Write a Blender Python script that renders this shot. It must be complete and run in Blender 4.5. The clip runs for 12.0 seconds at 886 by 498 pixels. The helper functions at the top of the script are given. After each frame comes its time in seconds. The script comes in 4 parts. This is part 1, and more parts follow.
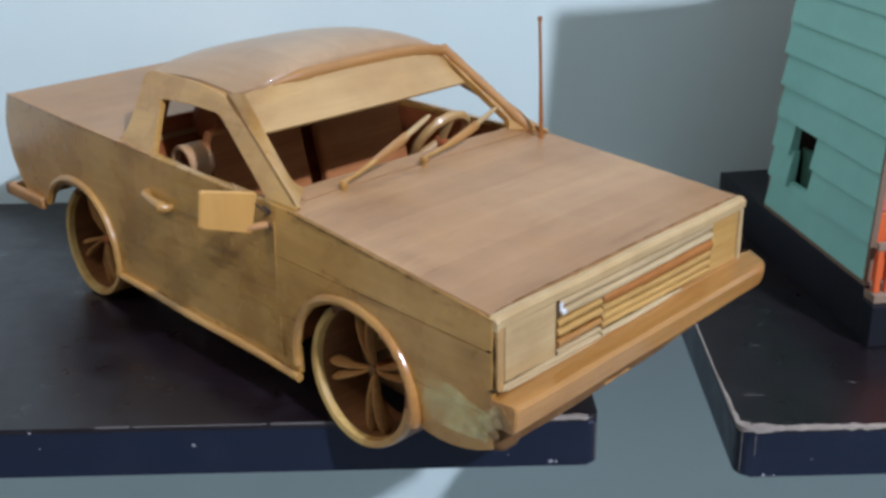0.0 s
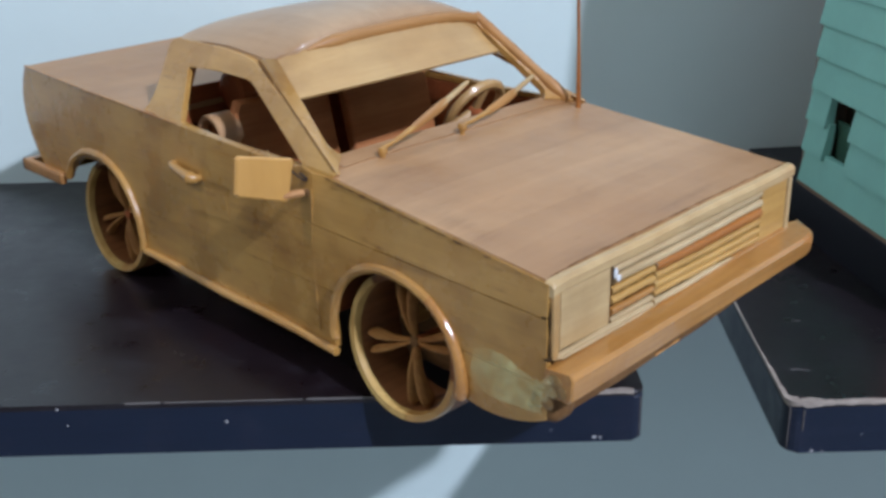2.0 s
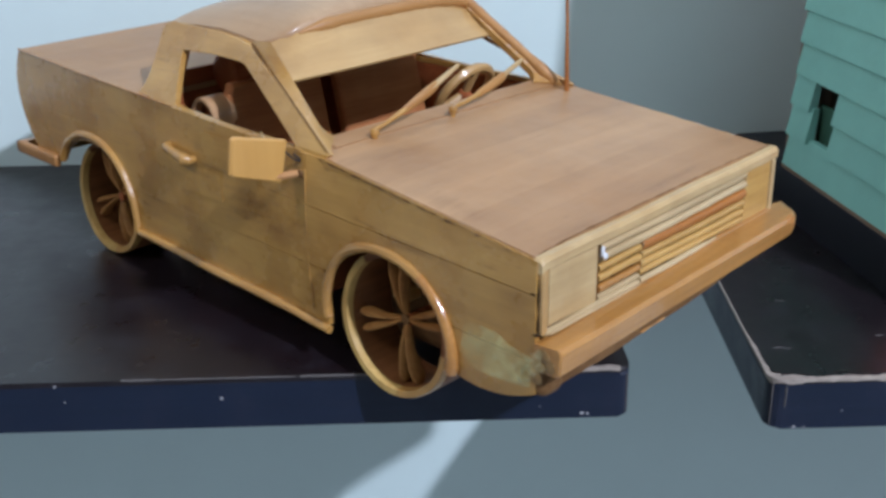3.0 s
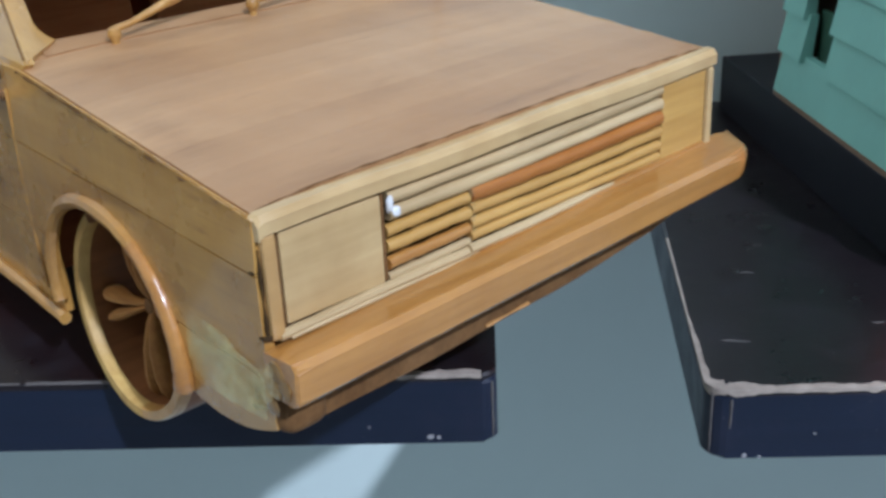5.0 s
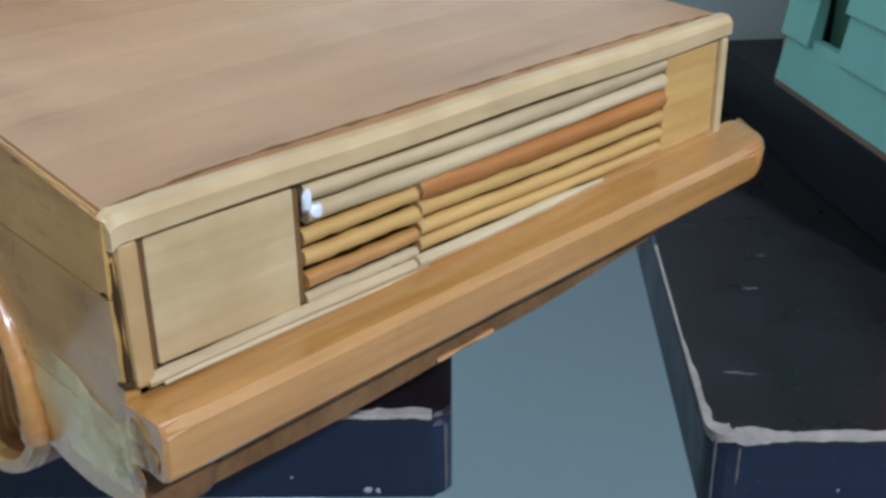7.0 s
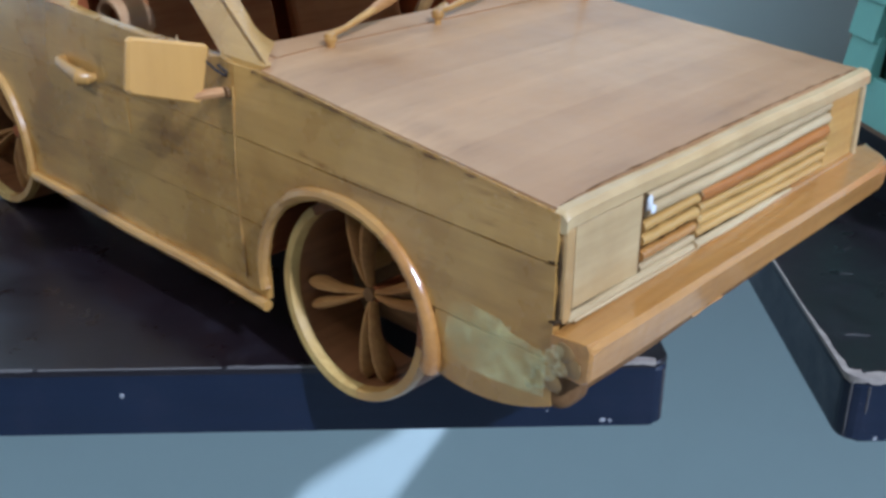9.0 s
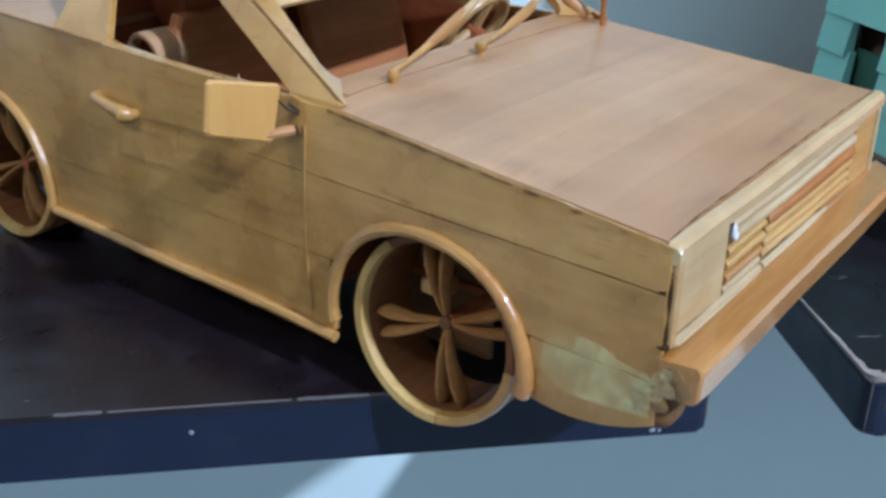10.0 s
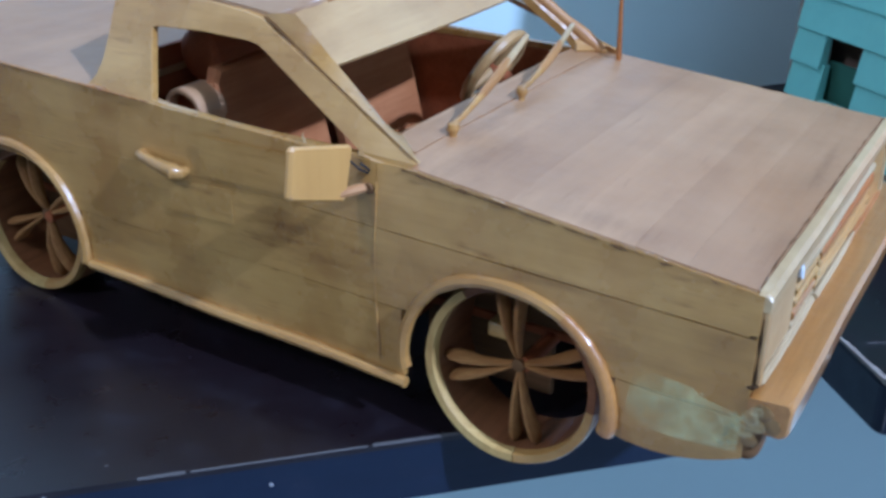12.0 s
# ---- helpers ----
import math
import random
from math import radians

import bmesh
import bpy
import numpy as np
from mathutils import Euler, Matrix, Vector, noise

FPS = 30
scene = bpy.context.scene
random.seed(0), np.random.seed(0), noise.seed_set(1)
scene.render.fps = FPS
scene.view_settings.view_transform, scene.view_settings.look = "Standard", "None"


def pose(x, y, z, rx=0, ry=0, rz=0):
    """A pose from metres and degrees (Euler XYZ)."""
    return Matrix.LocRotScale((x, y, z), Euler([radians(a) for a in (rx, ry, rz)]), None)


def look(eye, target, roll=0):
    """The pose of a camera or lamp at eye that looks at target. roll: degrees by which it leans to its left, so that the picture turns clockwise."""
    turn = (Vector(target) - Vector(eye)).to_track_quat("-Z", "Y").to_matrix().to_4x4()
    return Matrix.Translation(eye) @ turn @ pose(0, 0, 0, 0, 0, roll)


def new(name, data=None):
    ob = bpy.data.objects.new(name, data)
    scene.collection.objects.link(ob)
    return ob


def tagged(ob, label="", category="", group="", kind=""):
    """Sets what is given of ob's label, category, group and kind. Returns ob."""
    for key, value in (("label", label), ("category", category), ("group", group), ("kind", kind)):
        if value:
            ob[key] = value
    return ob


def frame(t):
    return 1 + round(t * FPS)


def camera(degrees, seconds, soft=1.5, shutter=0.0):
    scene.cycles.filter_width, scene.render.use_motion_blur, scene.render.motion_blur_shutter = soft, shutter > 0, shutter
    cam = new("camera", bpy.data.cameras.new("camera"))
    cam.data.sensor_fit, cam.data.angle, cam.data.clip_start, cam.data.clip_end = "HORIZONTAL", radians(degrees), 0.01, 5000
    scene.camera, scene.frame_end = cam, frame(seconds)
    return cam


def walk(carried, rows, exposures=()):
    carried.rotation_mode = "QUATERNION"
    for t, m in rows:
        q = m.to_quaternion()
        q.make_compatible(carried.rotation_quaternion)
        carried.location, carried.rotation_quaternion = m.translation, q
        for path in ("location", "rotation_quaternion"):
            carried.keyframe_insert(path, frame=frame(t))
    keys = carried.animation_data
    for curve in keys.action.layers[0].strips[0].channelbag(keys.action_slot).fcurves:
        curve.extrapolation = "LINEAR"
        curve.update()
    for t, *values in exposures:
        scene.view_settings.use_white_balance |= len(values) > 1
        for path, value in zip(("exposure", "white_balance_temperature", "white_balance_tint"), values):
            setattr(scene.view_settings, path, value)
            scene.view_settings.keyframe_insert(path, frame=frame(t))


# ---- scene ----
cam = camera(45.00, 12.0, 3.2)
PATH = [
    (0, (-0.08236, -0.49026, 0.28841), (-0.0720, 1.3721, -0.4406), -1.14),
    (0.5, (-0.09389, -0.48547, 0.28594), (-0.0925, 1.3791, -0.4375), -1.34),
    (1, (-0.09955, -0.47929, 0.27691), (-0.0931, 1.3858, -0.4451), -1.25),
    (1.5, (-0.09929, -0.47110, 0.27102), (-0.0808, 1.3893, -0.4628), -1.14),
    (2, (-0.10665, -0.47860, 0.27014), (-0.0849, 1.3804, -0.4672), -1.15),
    (2.5, (-0.10712, -0.48881, 0.26899), (-0.0755, 1.3676, -0.4746), -0.76),
    (2.7, (-0.10839, -0.49034, 0.27045), (-0.0691, 1.3628, -0.4807), -0.68),
    (4.3, (-0.07303, -0.42917, 0.24740), (-0.0354, 1.3949, -0.5719), -1.51),
    (4.5, (-0.04236, -0.38911, 0.21413), (-0.0293, 1.4267, -0.6242), -0.85),
    (5, (-0.00084, -0.33213, 0.20029), (-0.0871, 1.4877, -0.6248), -2.73),
    (5.5, (-0.02611, -0.31823, 0.20093), (-0.0978, 1.4985, -0.6324), -2.14),
    (6, (-0.03381, -0.30726, 0.19609), (-0.0823, 1.5047, -0.6491), -1.58),
    (6.5, (-0.00091, -0.27057, 0.16866), (-0.0274, 1.5516, -0.6555), -0.59),
    (6.7, (0.00816, -0.25241, 0.17010), (-0.0209, 1.5635, -0.6674), -0.94),
    (8.3, (-0.07590, -0.34088, 0.18598), (-0.0533, 1.4801, -0.6408), 0.67),
    (8.5, (-0.08349, -0.34221, 0.19887), (-0.0660, 1.4751, -0.6361), -0.75),
    (9, (-0.10422, -0.36049, 0.21121), (-0.0268, 1.4625, -0.6078), 0.37),
    (9.5, (-0.12668, -0.37563, 0.22681), (0.0286, 1.4465, -0.5831), 0.96),
    (10, (-0.17236, -0.36171, 0.22738), (0.1119, 1.4384, -0.5965), 1.01),
    (10.5, (-0.19926, -0.35056, 0.22701), (0.2085, 1.4134, -0.6227), 1.25),
    (11, (-0.20145, -0.34214, 0.23355), (0.2499, 1.4106, -0.6175), 0.62),
    (11.5, (-0.21968, -0.33972, 0.25642), (0.2231, 1.4178, -0.5893), 0.33),
    (12, (-0.23468, -0.35320, 0.25595), (0.2194, 1.3993, -0.5941), 0.40),
]
walk(cam, [(t, look(eye, target, roll)) for t, eye, target, roll in PATH], [(0.0, -0.16, 6250, 23), (2.6, -0.10, 6150, 23), (4.4, 0.01, 6200, 20), (5.0, -0.02, 6050, 20), (6.0, -0.05, 5450, 19), (6.6, -0.06, 5600, 18), (8.5, 0.03, 5900, 20), (9.0, 0.07, 5500, 19), (9.5, 0.10, 5550, 19), (10.0, 0.14, 5500, 19), (10.5, 0.17, 5300, 19), (11.5, 0.17, 4750, 21), (12.0, 0.07, 4780, 20)])

# ---- world, light, exposure ----
world = bpy.data.worlds.new("world")
scene.world = world
world.use_nodes = True
world.node_tree.nodes["Background"].inputs["Color"].default_value = (0.78, 0.93, 0.90, 1)
world.node_tree.nodes["Background"].inputs["Strength"].default_value = 0.010


def area_lamp(name, eye, target, size, watts, colour, shape="DISK"):
    data = bpy.data.lights.new(name, "AREA")
    data.shape, data.size, data.energy, data.color = shape, size, watts, colour
    ob = new(name, data)
    ob.matrix_world = look(eye, target)
    return ob


KEY = (1.37, -2.06, 2.20)
area_lamp("ceiling_spot", KEY, (0.0, 0.15, 0.0), 0.095, 127.0, (0.80, 0.92, 1.05))
# unseen soft fill, added at the left to brighten the pickup's side
area_lamp("fill_lamp", (-1.38, -0.54, 1.30), (-0.15, 0.05, 0.05), 0.30, 8.3, (0.96, 0.99, 0.96))


# ---- materials ----
def nodes_of(name):
    m = bpy.data.materials.new(name)
    m.use_nodes = True
    nt = m.node_tree
    return m, nt, nt.nodes["Principled BSDF"]


def add(nt, kind, **values):
    n = nt.nodes.new(kind)
    for k, v in values.items():
        n.inputs[k].default_value = v
    return n


def ramp(nt, fac, stops):
    r = nt.nodes.new("ShaderNodeValToRGB")
    while len(r.color_ramp.elements) < len(stops):
        r.color_ramp.elements.new(0.5)
    for e, (p, c) in zip(r.color_ramp.elements, stops):
        e.position, e.color = p, (*c, 1)
    nt.links.new(fac, r.inputs["Fac"])
    return r.outputs["Color"]


def mix(nt, a, b, fac, blend="MIX"):
    n = nt.nodes.new("ShaderNodeMix")
    n.data_type, n.blend_type = "RGBA", blend
    for socket, v in ((n.inputs[0], fac), (n.inputs[6], a), (n.inputs[7], b)):
        if hasattr(v, "is_linked"):
            nt.links.new(v, socket)
        else:
            socket.default_value = v if isinstance(v, (int, float)) else (*v, 1)
    return n.outputs[2]


def coords(nt, scale, turn=(0, 0, 0)):
    c = nt.nodes.new("ShaderNodeTexCoord")
    m = nt.nodes.new("ShaderNodeMapping")
    m.inputs["Scale"].default_value = scale
    m.inputs["Rotation"].default_value = turn
    nt.links.new(c.outputs["Object"], m.inputs["Vector"])
    return m.outputs["Vector"]


def noise_of(nt, vec, scale, detail=4.0, rough=0.6):
    n = add(nt, "ShaderNodeTexNoise", Scale=scale, Detail=detail, Roughness=rough)
    nt.links.new(vec, n.inputs["Vector"])
    return n.outputs["Fac"]


def bump(nt, bsdf, height, strength, distance):
    b = add(nt, "ShaderNodeBump", Strength=strength, Distance=distance)
    nt.links.new(height, b.inputs["Height"])
    nt.links.new(b.outputs["Normal"], bsdf.inputs["Normal"])


AXIS = {"x": (0.06, 1, 1), "y": (1, 0.06, 1), "z": (1, 1, 0.06)}


def wood(name, pale, deep, grain="x", rough=0.32, vary=0.18, stain=0.25, coat=0.35, blot=None, lump=4.0, spec=0.5, fleck=0.0):
    """Varnished wood: long fine grain, broad stains, a little change from piece to piece."""
    m, nt, b = nodes_of(name)
    g = noise_of(nt, coords(nt, AXIS[grain]), 420, 5, 0.65)
    w = noise_of(nt, coords(nt, AXIS[grain]), 90, 3, 0.5)
    s = noise_of(nt, coords(nt, (1, 1, 1)), 26, 4, 0.6)
    col = ramp(nt, g, [(0.3, deep), (0.62, pale)])
    broad = ramp(nt, w, [(0.34, tuple(0.84 * c for c in deep)), (0.62, pale)])
    col = mix(nt, col, broad, 0.4)
    dirt = ramp(nt, s, [(0.34, (0.60, 0.49, 0.37)), (0.58, (1, 1, 1))])
    col = mix(nt, col, dirt, stain, "MULTIPLY")
    cloud = ramp(nt, noise_of(nt, coords(nt, (1, 1, 1)), 11, 3, 0.55), [(0.37, (0.83, 0.70, 0.53)), (0.58, (1, 1, 1))])
    col = mix(nt, col, cloud, 0.25 + 0.7 * stain, "MULTIPLY")
    if fleck:
        # short dark pores along the grain, gathered in patches, and cloudy varnish
        pores = noise_of(nt, coords(nt, tuple(0.10 if c < 1 else 1 for c in AXIS[grain])), 330, 3, 0.6)
        where = noise_of(nt, coords(nt, (1, 1, 1)), 34, 3, 0.6)
        line = ramp(nt, pores, [(0.30, (0.58, 0.47, 0.36)), (0.41, (1, 1, 1))])
        patch = ramp(nt, where, [(0.46, (0, 0, 0)), (0.60, (fleck, fleck, fleck))])
        col = mix(nt, col, line, patch, "MULTIPLY")
        haze = ramp(nt, noise_of(nt, coords(nt, (0.7, 1, 1.4)), 17, 4, 0.65), [(0.52, (0, 0, 0)), (0.66, (0.35 * fleck, 0.35 * fleck, 0.35 * fleck))])
        col = mix(nt, col, tuple(min(0.75, 1.22 * c + 0.03) for c in pale), haze)
    for (cx, cy, cz), (rx, ry, rz), depth in blot or ():
        # a smudge with a ragged outline: old dirt, below the mirror also its shadow
        m2 = nt.nodes.new("ShaderNodeMapping")
        m2.vector_type = "TEXTURE"
        m2.inputs["Location"].default_value = (cx, cy, cz)
        m2.inputs["Scale"].default_value = (rx, ry, rz)
        c2 = nt.nodes.new("ShaderNodeTexCoord")
        nt.links.new(c2.outputs["Object"], m2.inputs["Vector"])
        ln = nt.nodes.new("ShaderNodeVectorMath")
        ln.operation = "LENGTH"
        nt.links.new(m2.outputs["Vector"], ln.inputs[0])
        ad = nt.nodes.new("ShaderNodeMath")
        ad.operation = "ADD"
        nt.links.new(ln.outputs["Value"], ad.inputs[0])
        streak = nt.nodes.new("ShaderNodeMath")
        streak.operation = "MULTIPLY"
        nt.links.new(noise_of(nt, coords(nt, tuple(0.16 if c < 1 else 1 for c in AXIS[grain])), 190, 5, 0.75), streak.inputs[0])
        streak.inputs[1].default_value = 2.2
        nt.links.new(streak.outputs["Value"], ad.inputs[1])
        half = nt.nodes.new("ShaderNodeMath")
        half.operation = "DIVIDE"
        nt.links.new(ad.outputs["Value"], half.inputs[0])
        half.inputs[1].default_value = 2.2
        smear = ramp(nt, half.outputs["Value"], [(0.95 / 2.2, (0.40, 0.31, 0.24)), (1.9 / 2.2, (1, 1, 1))])
        col = mix(nt, col, smear, depth, "MULTIPLY")
    info = nt.nodes.new("ShaderNodeObjectInfo")
    tint = ramp(nt, info.outputs["Random"], [(0.0, (1 - vary, 1 - 1.25 * vary, 1 - 1.5 * vary)), (1.0, (1, 1, 1))])
    col = mix(nt, col, tint, 1.0, "MULTIPLY")
    nt.links.new(col, b.inputs["Base Color"])
    r = add(nt, "ShaderNodeMapRange", **{"To Min": rough - 0.1, "To Max": rough + 0.14})
    nt.links.new(s, r.inputs["Value"])
    nt.links.new(r.outputs["Result"], b.inputs["Roughness"])
    b.inputs["Specular IOR Level"].default_value = spec
    b.inputs["Coat Weight"].default_value = coat
    b.inputs["Coat Roughness"].default_value = 0.10
    wave = noise_of(nt, coords(nt, (1, 1, 1)), 75, 2, 0.5)
    both = nt.nodes.new("ShaderNodeMath")
    both.operation = "MULTIPLY_ADD"
    nt.links.new(wave, both.inputs[0])
    both.inputs[1].default_value = lump
    nt.links.new(g, both.inputs[2])
    bump(nt, b, both.outputs["Value"], 0.22, 0.0005)
    return m


def plain(name, colour, rough=0.5, spec=0.5, metal=0.0, spots=0.15, scale=120, coat=0.0):
    m, nt, b = nodes_of(name)
    n = noise_of(nt, coords(nt, (1, 1, 1)), scale, 5, 0.65)
    n2 = noise_of(nt, coords(nt, (1, 1, 1)), scale * 0.12, 3, 0.6)
    col = mix(nt, colour, tuple(c * (1 - spots) for c in colour), n)
    col = mix(nt, col, tuple(min(1, c * (1 + spots)) for c in colour), n2)
    nt.links.new(col, b.inputs["Base Color"])
    r = add(nt, "ShaderNodeMapRange", **{"To Min": max(0.03, rough - 0.08), "To Max": min(1, rough + 0.1)})
    nt.links.new(n2, r.inputs["Value"])
    nt.links.new(r.outputs["Result"], b.inputs["Roughness"])
    b.inputs["Specular IOR Level"].default_value = spec
    b.inputs["Metallic"].default_value = metal
    b.inputs["Coat Weight"].default_value = coat
    bump(nt, b, n, 0.12, 0.0005)
    return m


def shelf_paint(name, colour, rough, spec, grain="x"):
    """Black lacquered board with faint streaks, dust and scuffs."""
    m, nt, b = nodes_of(name)
    g = noise_of(nt, coords(nt, AXIS[grain]), 260, 4, 0.6)
    d = noise_of(nt, coords(nt, (1, 1, 1)), 38, 6, 0.7)
    fine = noise_of(nt, coords(nt, (1, 1, 1)), 900, 2, 0.5)
    col = mix(nt, colour, tuple(1.7 * c for c in colour), g)
    dust = ramp(nt, d, [(0.52, (0, 0, 0)), (0.80, (0.17, 0.17, 0.17))])
    col = mix(nt, col, (0.052, 0.045, 0.066), dust)
    speck = ramp(nt, fine, [(0.72, (0, 0, 0)), (0.78, (0.5, 0.5, 0.5))])
    col = mix(nt, col, (0.16, 0.16, 0.17), speck)
    nt.links.new(col, b.inputs["Base Color"])
    r = add(nt, "ShaderNodeMapRange", **{"From Min": 0.3, "From Max": 0.75, "To Min": rough, "To Max": rough + 0.22})
    nt.links.new(d, r.inputs["Value"])
    nt.links.new(r.outputs["Result"], b.inputs["Roughness"])
    b.inputs["Specular IOR Level"].default_value = spec
    bump(nt, b, g, 0.1, 0.0004)
    return m


def clear_film(name, tint, alpha, rough, patch=None):
    m, nt, b = nodes_of(name)
    n = noise_of(nt, coords(nt, (1, 1, 1)), 75, 5, 0.7)
    nt.links.new(ramp(nt, n, [(0.35, tint), (0.7, tuple(min(1, 1.5 * c) for c in tint))]), b.inputs["Base Color"])
    a = add(nt, "ShaderNodeMapRange", **{"From Min": 0.3, "From Max": 0.7, "To Min": 0.02, "To Max": min(1, alpha * 1.6)})
    nt.links.new(n, a.inputs["Value"])
    out = a.outputs["Result"]
    if patch:
        # thins out towards its ragged outline
        cx, cz, rx, rz = patch
        c = nt.nodes.new("ShaderNodeTexCoord")
        m2 = nt.nodes.new("ShaderNodeMapping")
        m2.vector_type = "TEXTURE"
        m2.inputs["Location"].default_value = (cx, 0, cz)
        m2.inputs["Scale"].default_value = (rx, 1, rz)
        nt.links.new(c.outputs["Object"], m2.inputs["Vector"])
        ln = nt.nodes.new("ShaderNodeVectorMath")
        ln.operation = "LENGTH"
        nt.links.new(m2.outputs["Vector"], ln.inputs[0])
        fade = add(nt, "ShaderNodeMapRange", **{"From Min": 0.75, "From Max": 1.0, "To Min": 1.0, "To Max": 0.05})
        nt.links.new(ln.outputs["Value"], fade.inputs["Value"])
        both = nt.nodes.new("ShaderNodeMath")
        both.operation = "MULTIPLY"
        nt.links.new(out, both.inputs[0])
        nt.links.new(fade.outputs["Result"], both.inputs[1])
        out = both.outputs["Value"]
    nt.links.new(out, b.inputs["Alpha"])
    b.inputs["Roughness"].default_value = rough
    bump(nt, b, n, 0.5, 0.001)
    return m


# the first two mix dirt with the mirror's shadow, painted into the wood
STAINS_AND_SHADE = [((-0.197, 0, 0.078), (0.034, 1, 0.013), 0.85), ((-0.176, 0, 0.066), (0.050, 1, 0.009), 0.7), ((-0.046, 0, 0.063), (0.045, 1, 0.006), 0.5), ((-0.28, 0, 0.050), (0.06, 1, 0.012), 0.5), ((-0.136, 0, 0.050), (0.012, 1, 0.006), 0.6), ((-0.075, 0, 0.084), (0.034, 1, 0.004), 0.6), ((-0.012, 0, 0.080), (0.018, 1, 0.012), 0.4)]
SIDE = wood("side_wood", (0.535, 0.300, 0.080), (0.455, 0.243, 0.058), "x", 0.26, 0.13, 0.50, 0.55, STAINS_AND_SHADE, fleck=0.9)
HOOD = wood("hood_wood", (0.480, 0.275, 0.130), (0.450, 0.252, 0.116), "y", 0.42, 0.19, 0.3, 0.1, [((-0.118, 0.030, 0.11), (0.016, 0.050, 1), 0.4), ((-0.010, 0.120, 0.10), (0.005, 0.040, 1), 0.5), ((-0.135, 0.060, 0.11), (0.010, 0.060, 1), 0.4), ((-0.008, 0.030, 0.10), (0.010, 0.022, 1), 0.35), ((-0.060, 0.010, 0.10), (0.030, 0.010, 1), 0.35)], fleck=0.35)
ROOF = wood("roof_wood", (0.455, 0.290, 0.160), (0.410, 0.250, 0.130), "x", 0.38, 0.1, 0.35, 0.25)
PALE = wood("pale_wood", (0.610, 0.440, 0.220), (0.520, 0.360, 0.165), "y", 0.36, 0.08, 0.4)
VISOR = wood("visor_wood", (0.525, 0.324, 0.126), (0.464, 0.273, 0.100), "y", 0.36, 0.08, 0.3)
STRAW = wood("straw_wood", (0.615, 0.468, 0.258), (0.440, 0.320, 0.160), "y", 0.45, 0.12, 0.3, 0.1)
BEAD = wood("bead_wood", (0.470, 0.235, 0.072), (0.390, 0.178, 0.050), "y", 0.46, 0.08, 0.2, 0.05)
ORANGE = wood("orange_wood", (0.520, 0.250, 0.062), (0.350, 0.148, 0.030), "y", 0.30, 0.12, 0.2, 0.9, lump=7.0)
RUST = wood("rust_wood", (0.42, 0.158, 0.030), (0.27, 0.088, 0.015), "y", 0.42, 0.1, 0.2, 0.2)
TAN = wood("tan_wood", (0.615, 0.370, 0.108), (0.480, 0.262, 0.066), "y", 0.3, 0.14, 0.2, 0.5)
MIRROR = wood("mirror_wood", (0.605, 0.322, 0.086), (0.585, 0.304, 0.078), "z", 0.3, 0.05, 0.15, 0.5)
TRIM = wood("trim_wood", (0.530, 0.292, 0.078), (0.410, 0.200, 0.045), "x", 0.33, 0.1, 0.35, 0.4, lump=14.0)
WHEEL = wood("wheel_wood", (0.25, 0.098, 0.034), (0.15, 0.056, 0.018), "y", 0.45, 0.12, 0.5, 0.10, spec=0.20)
SPOKE = wood("spoke_wood", (0.48, 0.235, 0.066), (0.28, 0.122, 0.032), "x", 0.60, 0.25, 0.6, 0.0, spec=0.25)
RIM = wood("rim_wood", (0.635, 0.435, 0.150), (0.480, 0.290, 0.085), "z", 0.48, 0.12, 0.70, 0.0, lump=12.0, spec=0.35)
CABIN = wood("cabin_wood", (0.40, 0.122, 0.042), (0.27, 0.074, 0.024), "y", 0.55, 0.15, 0.3, 0.0, spec=0.12)
# cushion colour holds the lit tone of the seats, backrest colour the shaded one
SEAT = wood("seat_wood", (0.60, 0.315, 0.130), (0.47, 0.220, 0.082), "y", 0.50, 0.1, 0.3, 0.0, spec=0.15)
BACKREST_SHADED = wood("backrest_shaded_wood", (0.46, 0.186, 0.070), (0.34, 0.124, 0.043), "y", 0.55, 0.12, 0.3, 0.0, spec=0.12)
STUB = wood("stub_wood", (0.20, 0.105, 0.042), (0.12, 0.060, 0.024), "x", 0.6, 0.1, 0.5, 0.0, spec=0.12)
GROOVE = plain("groove_shade", (0.045, 0.026, 0.012), 0.9, 0.05)
GLUE = clear_film("dried_glue", (0.52, 0.42, 0.20), 0.20, 0.05)
AMBER = plain("amber_glue", (0.19, 0.105, 0.034), 0.20, spots=0.6, scale=420, coat=0.25)
TAPE = clear_film("clear_tape", (0.60, 0.55, 0.26), 0.22, 0.10, (-0.020, 0.0485, 0.026, 0.0145))
STAPLE = plain("white_glue", (0.62, 0.62, 0.60), 0.2, spots=0.3)
WIRE = plain("dark_wire", (0.030, 0.024, 0.022), 0.6, 0.1)
TOP = shelf_paint("shelf_top_lacquer", (0.0064, 0.0038, 0.0049), 0.23, 0.50)
FACE = shelf_paint("shelf_edge_lacquer", (0.0050, 0.0090, 0.0200), 0.36, 0.30)
RAW = plain("raw_fibreboard", (0.27, 0.225, 0.185), 0.9, 0.2, spots=0.75, scale=900)
DULL = plain("rubbed_lacquer", (0.085, 0.075, 0.07), 0.7, 0.3, spots=0.4, scale=600)
CHIP = plain("chipped_paint", (0.24, 0.235, 0.235), 0.8, 0.2, spots=0.3, scale=900)
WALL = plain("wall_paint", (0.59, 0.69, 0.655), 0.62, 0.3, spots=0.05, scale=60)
# grey chosen for how much light the unseen room throws back
ROOM = plain("bounce_paint", (0.40, 0.43, 0.42), 0.7, 0.3, spots=0.05, scale=8)
FLOOR = plain("floor_tile", (0.32, 0.33, 0.335), 0.4, 0.5, spots=0.12, scale=6)
